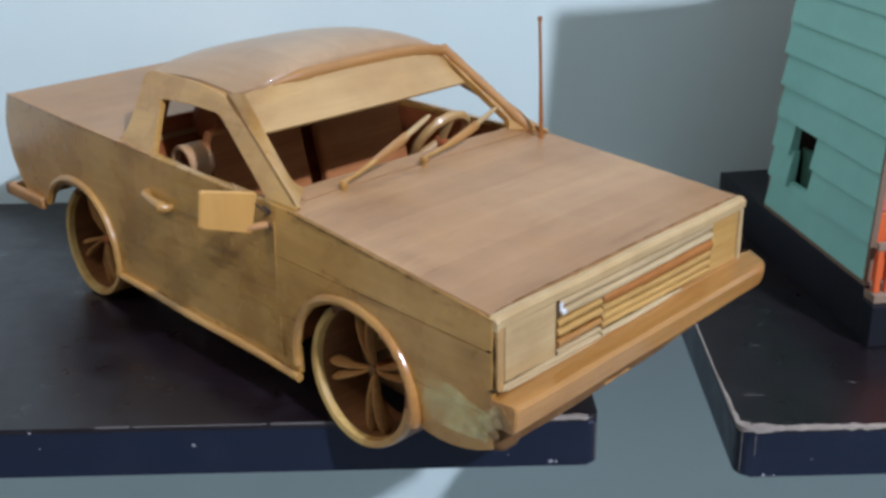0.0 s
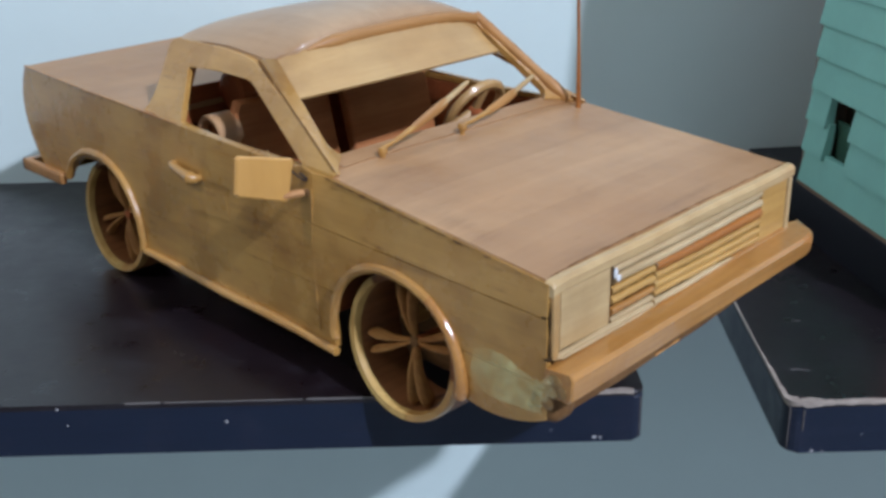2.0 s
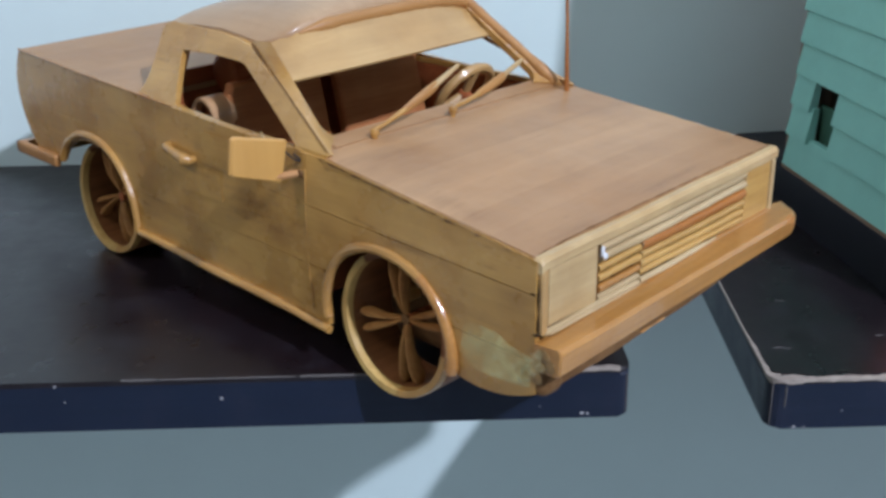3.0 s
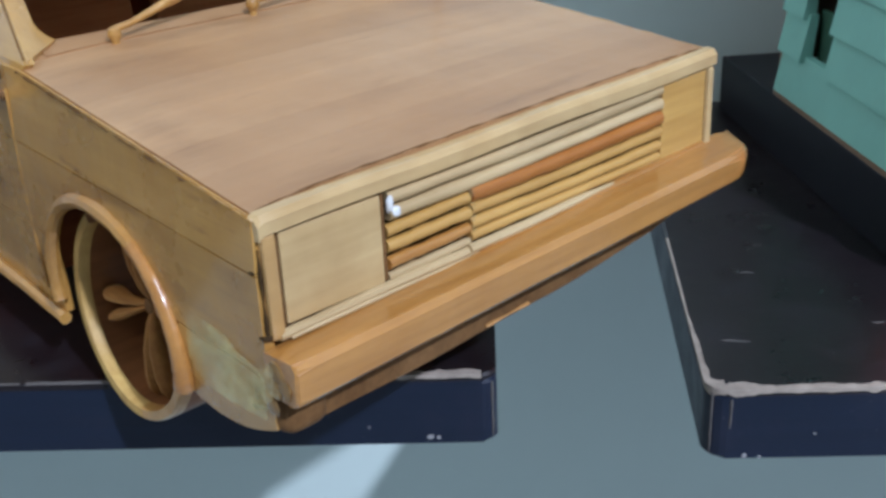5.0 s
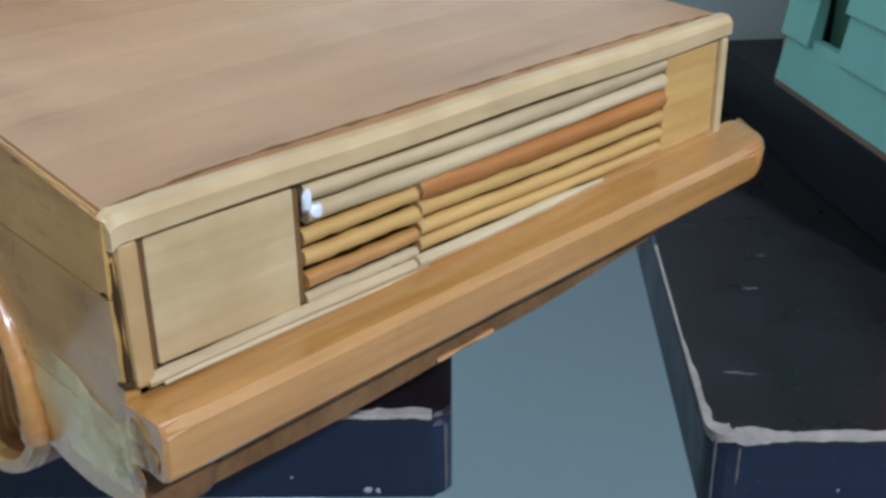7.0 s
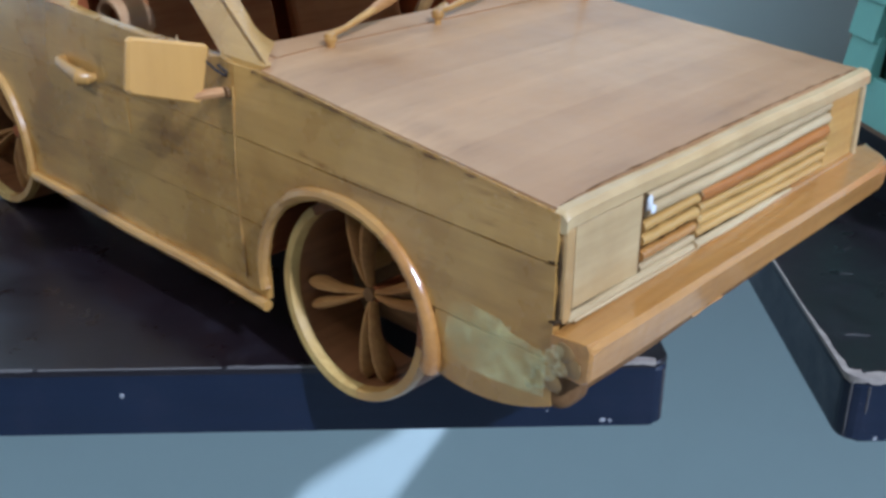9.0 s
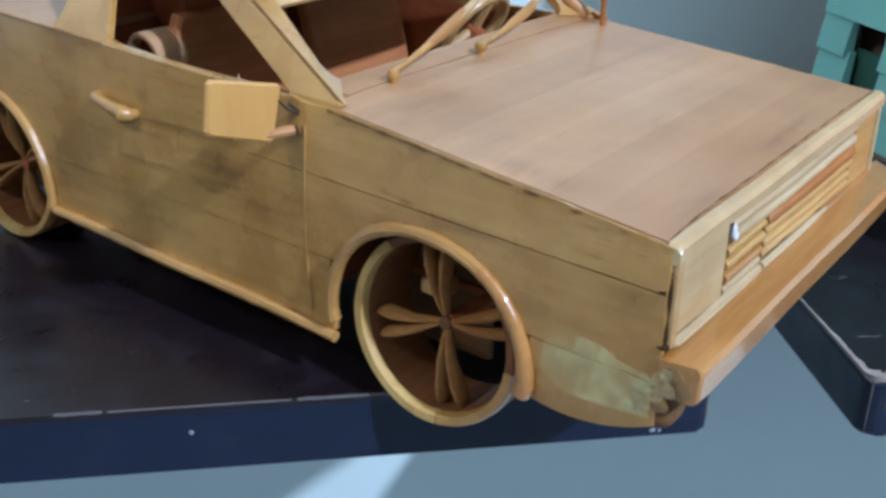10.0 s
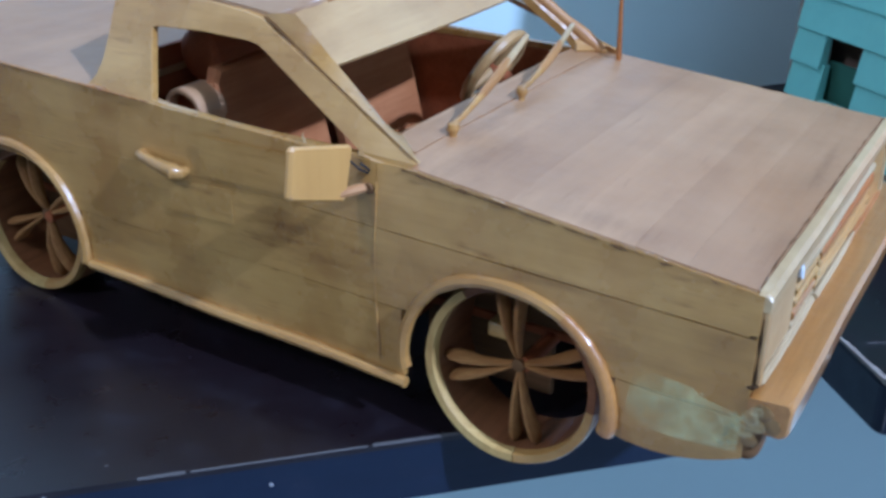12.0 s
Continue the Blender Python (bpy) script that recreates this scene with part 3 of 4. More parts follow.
# front: top strip, posts, lamp panels, grille, lower strip
bm = bmesh.new()
rows = []
for y in [-0.0006, 0.0] + spread(0.0012, W - 0.0006, 30):
    z = -0.0012 * max(0.0, 1 - (y + 0.0006) / 0.0018) ** 2 + 0.1000 + 0.0034 * y / W + 0.00025 * math.sin(70 * y)
    rows.append([bm.verts.new((x, y, z + dz)) for x, dz in ((-0.0024, 0.0), (0.0006, -0.0003), (0.0022, -0.0020), (0.0022, -0.0056), (-0.0024, -0.0060))])
for r, q in zip(rows, rows[1:]):
    for i in range(5):
        j = (i + 1) % 5
        bm.faces.new((r[i], r[j], q[j], q[i]))
bm.faces.new(rows[0])
bm.faces.new(rows[-1][::-1])
part("nose_strip", bm, PALE, car, "pale wooden strip along the front of the hood", True)
part("front_backing", block(-0.008, -0.004, 0.004, W - 0.004, 0.052, 0.096), GROOVE, car)
part("front_post", block(-0.004, 0.0018, 0.0004, 0.0046, 0.0640, 0.0945, 0.0012), VISOR, car)
# thin dark strip that stands in for the shadow line beside the post
part("front_post", block(-0.004, 0.0004, 0.0048, 0.0058, 0.0650, 0.0943, 0.0003), STUB, car)
part("front_post", block(-0.004, 0.0018, W - 0.0044, W - 0.0008, 0.0655, 0.0972, 0.0012), PALE, car)
part("headlight_panel", block(-0.004, 0.0006, 0.0061, 0.0398, 0.0668, 0.0937, 0.0006), PALE, car, "flat pale wooden panel in place of a headlight")
part("headlight_panel", block(-0.004, 0.0006, 0.1672, 0.1924, 0.0668, 0.0966, 0.0006), TAN, car, "flat honey-coloured wooden panel in place of a headlight")
part("grille_stile", block(-0.004, 0.0000, 0.0401, 0.0414, 0.0670, 0.0937, 0.0003), STUB, car)
rnd = random.Random(4)


def bar(y0, y1, z0, z1, r, mat, sag=0.0):
    pts = [(-0.0008 + rnd.uniform(-1, 1) * 0.0002, y, z0 + (z1 - z0) * (y - y0) / (y1 - y0) - sag * math.sin(math.pi * (y - y0) / (y1 - y0)) + rnd.uniform(-1, 1) * 0.00012) for y in spread(y0, y1, 14)]
    part("grille_bar", tube(pts, r, 10), mat, car, "", True)


bar(0.0425, 0.1668, 0.0917, 0.0944, 0.0022, STRAW, 0.0007)
bar(0.0430, 0.1668, 0.0868, 0.0897, 0.0022, STRAW, 0.0006)
bar(0.0416, 0.0738, 0.0819, 0.0825, 0.0019, TAN)
bar(0.0742, 0.1668, 0.0832, 0.0846, 0.0028, RUST, 0.0006)
bar(0.0416, 0.0738, 0.0770, 0.0776, 0.0020, TAN)
bar(0.0742, 0.1668, 0.0785, 0.0795, 0.0020, TAN, 0.0006)
bar(0.0416, 0.0738, 0.0718, 0.0726, 0.0019, ORANGE)
bar(0.0416, 0.0738, 0.0676, 0.0682, 0.0014, STRAW)
bar(0.0742, 0.1668, 0.0738, 0.0744, 0.0019, TAN, 0.0004)
bar(0.0742, 0.1668, 0.0696, 0.0702, 0.0017, TAN)
part("lower_strip", tube([(0.0006, y, 0.0645 + 0.018 * y + 0.0003 * math.sin(45 * y)) for y in spread(0.003, 0.118, 22)], [0.0015] * 16 + [0.0014, 0.0012, 0.0010, 0.0008, 0.0006, 0.0004], 8), STRAW, car, "pale split wooden strip under the grille", True)
part("lower_strip", tube([(0.0014, y, 0.0632 + 0.016 * y + 0.0002 * math.sin(70 * y)) for y in spread(0.006, 0.098, 22)], [(0.0006 + 0.0003 * math.sin(60 * y)) * min(1.0, (0.100 - y) / 0.02) for y in spread(0.006, 0.098, 22)], 6), STRAW, car, "", True)
part("lower_strip", tube([(0.0006, y, 0.0660 + 0.022 * (y - 0.100)) for y in spread(0.0760, 0.192, 18)], 0.0018, 8), ORANGE, car, "", True)
part("lower_strip", tube([(0.0014, y, 0.0672 + 0.024 * (y - 0.100) + 0.0002 * math.sin(110 * y)) for y in spread(0.0720, 0.140, 18)], [0.0016] * 10 + [0.0015, 0.0014, 0.0013, 0.0011, 0.0010, 0.0008, 0.0007, 0.0005], 8), STRAW, car, "", True)


def blob(name, x, y, z, r, seed, mat, squash=(1, 1, 1), label=""):
    rr = random.Random(seed)
    bm = bmesh.new()
    made = bmesh.ops.create_icosphere(bm, subdivisions=2, radius=r)["verts"]
    for v in made:
        v.co = Vector([c * q for c, q in zip(v.co * rr.uniform(0.8, 1.15), squash)]) + Vector((x, y, z))
    part(name, bm, mat, car, label, True)


blob("glue_drop", 0.0008, 0.0428, 0.0900, 0.0017, 1, STAPLE, (0.7, 0.8, 1.7), "hardened white glue at the end of the grille")
blob("glue_drop", 0.0008, 0.0450, 0.0873, 0.0015, 2, STAPLE, (0.7, 1.2, 1.1))
for i, z in enumerate((0.0842, 0.0800, 0.0760, 0.0725)):
    blob("glue_drop", 0.0010, 0.0742, z, 0.0013, 10 + i, GLUE, (0.8, 0.8, 1.1))

# lower front panel below the bumper
low_edge = lambda y: 0.0325 + 0.0040 * y / W + 0.0085 * (y / W) ** 3 + 0.0003 * math.sin(90 * y) + 0.006 * max(0.0, 1 - y / 0.011) ** 2 + 0.004 * max(0.0, (y - 0.165) / 0.03)
# the dark wood here carries the bumper's shade in its colour
part("front_valance", strip_panel(spread(0.001, W - 0.001, 40), low_edge, lambda y: 0.0645, lambda y, z, d: (-0.0012 - d - 0.003 * max(0.0, 1 - y / 0.006), y, z), 0.0026), STUB, car, "rough brown lower front panel, darkened for shade under the bumper")
part("valance_lip", tube([(-0.0008, y, low_edge(y) + 0.0011) for y in spread(0.080, 0.100, 30)], [0.0005 + 0.0002 * math.sin(400 * y) for y in spread(0.080, 0.100, 30)], 6), BEAD, car, "rough pale split edge", True)

# front bumper: chamfered bar with a rounded far end
sec = [(-0.0005, 0.0492, 0.0056), (0.0118, 0.0488, 0.0056), (0.0138, 0.0508, 0.0056), (0.0144, 0.0606, 0.0040), (0.0130, 0.0626, 0.0040), (-0.0005, 0.0616, 0.0080)]
bm = bmesh.new()
rows = []
for y, k in [(-0.0020, 0.94), (-0.0012, 1.0)] + [(y, 1.0) for y in spread(0.004, 0.196, 25)] + [(0.1995, 0.985), (0.2030, 0.93), (0.2058, 0.84), (0.2080, 0.72), (0.2096, 0.57), (0.2106, 0.40), (0.2110, 0.22)]:
    wob = 0.0003 * math.sin(55 * y)
    run = max(0.0, y) / W
    rows.append([bm.verts.new((-0.0005 + (x + 0.0005) * k + (wob if x > 0 else 0), y, lift * run + 0.058 + (z - 0.058) * (0.4 + 0.6 * k) + wob * 0.5)) for x, z, lift in sec])
for r, s in zip(rows, rows[1:]):
    for i in range(6):
        j = (i + 1) % 6
        bm.faces.new((r[i], r[j], s[j], s[i]))
bm.faces.new(rows[0])
bm.faces.new(rows[-1][::-1])
bmesh.ops.bevel(bm, geom=[e for e in bm.edges if abs(e.verts[0].co.y - e.verts[1].co.y) > 0.002], offset=0.0008, segments=2, affect="EDGES")
# this block, too, is coloured darker for the shade below the bumper
part("corner_wrap", block(-0.0130, 0.0046, -0.0006, 0.0150, 0.0340, 0.0520, 0.0062, 6), STUB, car, "rounded brown block under the bumper end, darkened for shade", True)
bumper = part("front_bumper", bm, ORANGE, car, "thick orange-brown wooden bumper with a rounded end", True)
part("end_wrap", block(-0.030, -0.0004, W - 0.001, 0.2055, 0.0540, 0.0685, 0.003), ORANGE, bumper)

# rear bumper and tail panel
part("rear_bumper", block(-0.4690, -0.4120, -0.0060, -0.0010, 0.0515, 0.0600, 0.0022), BEAD, car, "reddish-brown wooden rear bumper wrapped round the corner")
part("rear_bumper", block(-0.4690, -0.4610, -0.0060, W + 0.0055, 0.0515, 0.0600, 0.0022), ORANGE, car)
part("tailgate", strip_panel(spread(0.055, 0.1235, 12), lambda z: 0.003, lambda z: W - 0.003, lambda z, y, d: (tail(z) + 0.0008 + d, y, z), 0.003), SIDE, car)

# bed cover
bm = bmesh.new()
xs = spread(-0.4530, -0.2960, 12)
rows = [[bm.verts.new((x, y, belt(x) + 0.0006 + dz + 0.0036 * y / W)) for y, dz in ((0.001, 0), (W - 0.001, 0), (W - 0.001, -0.003), (0.001, -0.003))] for x in xs]
for r, s in zip(rows, rows[1:]):
    for i in range(4):
        j = (i + 1) % 4
        bm.faces.new((r[i], r[j], s[j], s[i]))
bm.faces.new(rows[0])
bm.faces.new(rows[-1][::-1])
part("bed_cover", bm, HOOD, car, "flat reddish wooden cover over the load bed")
part("bed_rim", tube([(x, 0.0004, belt(x) + 0.0004) for x in spread(-0.4535, -0.302, 20)], 0.0009, 8), ORANGE, car, "", True)


# cab sides: pillars round the window, leaning inwards
def cab(x, z, d, near):
    y = 0.0003 + 0.62 * max(0.0, z - 0.1150)
    return (x, y + d if near else W - y - d, z)


def cab_side(near):
    """One plate round the door window: pillars and roof rail in one piece."""
    rim = [(-0.1330, 0.1160), (-0.1560, 0.1262), (-0.1800, 0.1363), (-0.2000, 0.1447), (-0.2160, 0.1514), (-0.2232, 0.1546), (-0.2330, 0.1562), (-0.2550, 0.1578), (-0.2850, 0.1580), (-0.3005, 0.1582), (-0.3055, 0.1572), (-0.3080, 0.1545), (-0.3052, 0.1400), (-0.3040, 0.1290), (-0.3052, 0.1225), (-0.3090, 0.1186), (-0.2900, 0.1150), (-0.2400, 0.1120), (-0.1900, 0.1105), (-0.1560, 0.1100), (-0.1370, 0.1120)]
    hole = [(-0.1590, 0.1164), (-0.1700, 0.1214), (-0.1880, 0.1296), (-0.2050, 0.1374), (-0.2170, 0.1429), (-0.2216, 0.1448), (-0.2270, 0.1456), (-0.2530, 0.1461), (-0.2740, 0.1453), (-0.2790, 0.1450), (-0.2803, 0.1444), (-0.2800, 0.1430), (-0.2762, 0.1350), (-0.2720, 0.1262), (-0.2696, 0.1215), (-0.2680, 0.1180), (-0.2600, 0.1172), (-0.2300, 0.1160), (-0.1900, 0.1150), (-0.1640, 0.1148), (-0.1592, 0.1152)]
    if not near:
        # the far pillar is a thin strip
        hole = [(xb + 0.65 * (xa - xb), zb + 0.65 * (za - zb)) if i < 7 else (xb, zb) for i, ((xa, za), (xb, zb)) in enumerate(zip(rim, hole))]
    bm = bmesh.new()
    rows = []
    for (xa, za), (xb, zb) in zip(rim, hole):
        soft = 0.0005
        k = soft / max(0.004, math.hypot(xb - xa, zb - za))
        ring = [(xa, za, 0.0034), (xa, za, soft), (xa + k * (xb - xa), za + k * (zb - za), 0.0), (xb - k * (xb - xa), zb - k * (zb - za), 0.0), (xb, zb, soft), (xb, zb, 0.0034)]
        rows.append([bm.verts.new(cab(x, z, d, near)) for x, z, d in ring])
    for r, q in zip(rows, rows[1:] + rows[:1]):
        for i in range(6):
            j = (i + 1) % 6
            bm.faces.new((r[i], r[j], q[j], q[i]))
    return bm


for near in (True, False):
    part("cab_side", cab_side(near), SIDE, car, "pale golden plate framing the door window")
    part("window_ledge", block(-0.268, -0.160, *((0.0008, 0.0052) if near else (W - 0.0052, W - 0.0008)), 0.1118, 0.1152, 0.0005), SIDE, car)
part("varnish_seam", tube([(x, -0.0004, belt(x) + 0.0006) for x in spread(-0.306, -0.268, 14)], [0.0002 + 0.0002 * math.sin(1.7 * i) ** 2 for i in range(14)], 6), RUST, car)


# windshield frame: outer line along the pillar, inner line round the opening
def lerp3(a, b, k):
    return Vector(a).lerp(Vector(b), k)


def outer(v, near=True):
    return lerp3((-0.1330, 0.0016, 0.1164), (-0.2232, 0.0262, 0.1556), v) if near else lerp3((-0.1385, 0.1900, 0.1160), (-0.1985, 0.1720, 0.1626), v)


def inner(v, near=True):
    return lerp3((-0.1490, 0.0142, 0.1178), (-0.2068, 0.0262, 0.1572), v) if near else lerp3((-0.1500, 0.1790, 0.1182), (-0.2010, 0.1655, 0.1606), v)


def shield(u, v):
    """u across from 0 to 1, v up from 0 to 1, on the windshield."""
    return inner(v).lerp(inner(v, False), u) + Vector((0.004 * (1 - (2 * u - 1) ** 2), 0, 0.0010 * (1 - (2 * u - 1) ** 2)))


OUT = Vector((0.56, 0, 0.83))


def sheet(name, rows, thick, mat, label="", smooth=False):
    """Rows of points along a sheet, given thickness inwards."""
    bm = bmesh.new()
    made = [[bm.verts.new(p) for p in r] + [bm.verts.new(p - OUT * thick) for p in r[::-1]] for r in rows]
    n = len(made[0])
    for r, q in zip(made, made[1:]):
        for i in range(n):
            j = (i + 1) % n
            bm.faces.new((r[i], r[j], q[j], q[i]))
    bm.faces.new(made[0])
    bm.faces.new(made[-1][::-1])
    return part(name, bm, mat, car, label, smooth)


def roof_point(k, s):
    """k from front to back, s from side to side."""
    x = -0.2055 + 0.0045 * (1 - s * s) - (0.1000 + 0.0045 * (1 - s * s)) * k - 0.012 * max(0.0, (-s - 0.82) / 0.18) ** 1.5 * (1 - k) + 0.006 * max(0.0, s) ** 2 * (1 - k)
    rise = max(0.0, math.sin(math.pi * (0.03 + 0.90 * math.sqrt(k)))) ** 0.75
    z = 0.1596 + 0.0022 * (s + 1) / 2 + 0.0145 * (1 - abs(s) ** (2.6 if s < 0 else 3.6)) * (0.22 + 0.78 * rise) + 0.0010 * rise - 0.0022 * k ** 4
    z += 0.0014 * max(0.0, s) ** 3 * (1 - k) - 0.0030 * max(0.0, (-s - 0.72) / 0.28) ** 2 * max(0.0, 1 - k / 0.4)
    return Vector((x, W / 2 + s * (W / 2 - (0.0280 if s < 0 else 0.0262)), z - 0.0012 * abs(s) ** 8))


sheet("windshield_visor", [[shield(u, 0.60), shield(u, 0.78), roof_point(0.02, 2 * u - 1 if 0 < u < 1 else (2 * u - 1) * 0.98) - Vector((0, 0, 0.0022))] for u in spread(0.0, 1.0, 20)], 0.0016, VISOR, "pale wooden strip closing the top of the windshield", True)
for near in (True, False):
    rows = []
    for v in spread(0.0, 1.0, 22):
        round_in = 0.006 * max(0.0, 1 - v / 0.16) ** 2
        a, b = outer(v, near), inner(v, near)
        b = b if near else a.lerp(b, 0.75)
        b = b + Vector((-0.4 * round_in, round_in if near else -round_in, 0))
        rows.append([a + OUT * 0.0006, a.lerp(b, 0.5) + OUT * 0.0012, b + OUT * 0.0008])
    sheet("windshield_post", rows, 0.0040, SIDE if near else TRIM, "", True)
    part("pillar_groove", tube([outer(v, near) + Vector((-0.0002, -0.0004 if near else 0.0004, 0.0004)) for v in spread(0.02, 0.98, 24)], [0.00026] * 18 + [0.0003, 0.0004, 0.0006, 0.0007, 0.0007, 0.0004], 6), STUB, car)
sheet("windshield_bottom", [[Vector((-0.1400, y, hood_z(-0.14, y) + 0.0004)), Vector((-0.1550 + 0.004 * (1 - (2 * y / W - 1) ** 2), y, 0.1180))] for y in spread(0.012, W - 0.012, 24)], 0.0035, HOOD)
part("windshield_bead", tube([roof_point(0.0, v) + Vector((0.0004, 0, -0.0016)) for v in spread(-0.78, 1.0, 30)], [0.0006, 0.0014, 0.0022, 0.0029] + [0.0035] * 26, 14), BEAD, car, "orange-brown rounded bead along the roof front", True)
part("windshield_bead", tube([outer(v, False).lerp(inner(v, False), 0.20) + OUT * 0.0004 for v in spread(0.0, 1.0, 14)] + [roof_point(0.0, 1.0) + Vector((0.0004, 0, -0.0016))], [0.0036] * 4 + [0.0030] * 11, 12), BEAD, car, "orange-brown rounded pillar bead", True)

# roof: a crowned board, highest in the middle
bm = bmesh.new()
n, mm = 24, 26
tops, lows = [], []
for i in range(n):
    k = (i / (n - 1)) ** 1.6
    rowt = [bm.verts.new(roof_point(k, 2 * j / (mm - 1) - 1)) for j in range(mm)]
    rowl = [bm.verts.new(v.co - Vector((0, 0, 0.0036))) for v in rowt]
    tops.append(rowt)
    lows.append(rowl)
for i in range(n - 1):
    for j in range(mm - 1):
        bm.faces.new((tops[i][j], tops[i][j + 1], tops[i + 1][j + 1], tops[i + 1][j]))
        bm.faces.new((lows[i][j], lows[i + 1][j], lows[i + 1][j + 1], lows[i][j + 1]))
for i in range(n - 1):
    for j in (0, mm - 1):
        bm.faces.new((tops[i][j], lows[i][j], lows[i + 1][j], tops[i + 1][j]))
for j in range(mm - 1):
    for i in (0, n - 1):
        bm.faces.new((tops[i][j], tops[i][j + 1], lows[i][j + 1], lows[i][j]))
part("roof", bm, ROOF, car, "smooth wooden roof, gently crowned", True)

# back wall of the cab with a window opening
def back(u, z):
    edge = 0.0046 + 0.62 * max(0.0, z - 0.1150)
    return (-0.2990 - 0.0050 * (z - 0.1135) / 0.045, edge + (W - 2 * edge) * u, z)


def back_piece(u0, u1, z0, z1):
    bm = bmesh.new()
    rows = [[bm.verts.new(Vector(back(u, z)) + Vector((d, 0, 0))) for z, d in ((z0, 0), (z1, 0), (z1, 0.003), (z0, 0.003))] for u in spread(u0, u1, 6)]
    for r, s in zip(rows, rows[1:]):
        for i in range(4):
            j = (i + 1) % 4
            bm.faces.new((r[i], r[j], s[j], s[i]))
    bm.faces.new(rows[0])
    bm.faces.new(rows[-1][::-1])
    return bm


part("cab_back", back_piece(0, 1, 0.1150, 0.1290), CABIN, car)
part("cab_back", back_piece(0, 1, 0.1520, 0.1568), CABIN, car)
part("cab_back", back_piece(0, 0.10, 0.1291, 0.1519), CABIN, car)
part("cab_back", back_piece(0.90, 1, 0.1291, 0.1519), CABIN, car)
part("cab_bulkhead", block(-0.3010, -0.2975, 0.004, W - 0.004, 0.036, 0.1150), CABIN, car)
part("door_lining", block(-0.297, -0.152, 0.0036, 0.0056, 0.036, 0.1115), CABIN, car)
part("door_lining", block(-0.297, -0.152, W - 0.0056, W - 0.0036, 0.036, 0.1115), CABIN, car)
part("dashboard", block(-0.172, -0.150, 0.006, W - 0.006, 0.080, 0.1075, 0.004), CABIN, car, "dark reddish wooden dashboard")
part("firewall", block(-0.1505, -0.148, 0.004, W - 0.004, 0.036, 0.112), CABIN, car)


# seats: tall boards, the near one with a rolled headrest and a bolster
def roll(name, x, z, y0, y1, r, parent, mat, label=""):
    steps = ((y0, 0.72), (y0 + 0.0006, 0.9), (y0 + 0.002, 1.0), (y1 - 0.002, 1.0), (y1, 0.8))
    part(name, tube([(x, y, z) for y, _ in steps], [r * k for _, k in steps], 24, 1.0, Vector((1, 0, 0))), mat, parent, label, True)


def seat(y0, y1):
    yc, h = (y0 + y1) / 2, (y1 - y0) / 2
    st = part("seat", block(-0.262, -0.190, y0, y1, 0.036, 0.062, 0.006), SEAT, car, "reddish-brown varnished wooden seat")
    bm = slab([(-h, 0.0), (h, 0.0), (h, 0.060), (h - 0.004, 0.066), (0.004 - h, 0.066), (-h, 0.060)], lambda a, b, d: (-0.246 - 0.24 * b - d, yc + a, 0.060 + b * 0.97), 0.008, 0.0015)
    part("backrest", bm, BACKREST_SHADED, st)
    roll("headrest", -0.2800, 0.1265, y0 + 0.010, min(y0 + 0.058, y1 - 0.002), 0.0120, st, CABIN, "rolled wooden headrest")
    return st


near_seat = seat(0.034, 0.103)
bolster = part("bolster", ring_solid([(0.0112, 0.0), (0.0120, 0.001), (0.0120, 0.016), (0.0088, 0.016), (0.0088, 0.002), (0.0096, 0.0)], 40, (-0.2690, 0.0200, 0.1065)), HOOD, near_seat, "rolled strip of pale glossy wood", True)
part("bolster_core", ring_solid([(0.0001, 0.0060), (0.0090, 0.0060), (0.0090, 0.0150), (0.0001, 0.0150)], 32, (-0.2690, 0.0200, 0.1065)), CABIN, near_seat)
seat(0.1150, 0.1870)

# steering wheel
C, TILT_W = Vector((-0.182, 0.150, 0.1106)), radians(32)
ring = []
for k in range(37):
    a = 2 * math.pi * k / 36
    p = Vector((0, math.cos(a) * 0.0205, math.sin(a) * 0.0205))
    ring.append(C + Matrix.Rotation(TILT_W, 3, "Y") @ p)
wheel = part("steering_wheel", tube(ring, 0.0030, 8, 1.0, Vector((1, 0, 0.3))), VISOR, car, "pale wooden steering wheel", True)
for a in (90, 210, 330):
    p = C + Matrix.Rotation(TILT_W, 3, "Y") @ Vector((0, math.cos(radians(a)) * 0.0195, math.sin(radians(a)) * 0.0195))
    part("spoke", tube([C, p], 0.0027, 8), VISOR, wheel)
part("hub", tube([C + Vector((-0.002, 0, 0.001)), C + Vector((0.014, 0, -0.010))], 0.004, 12), CABIN, wheel)


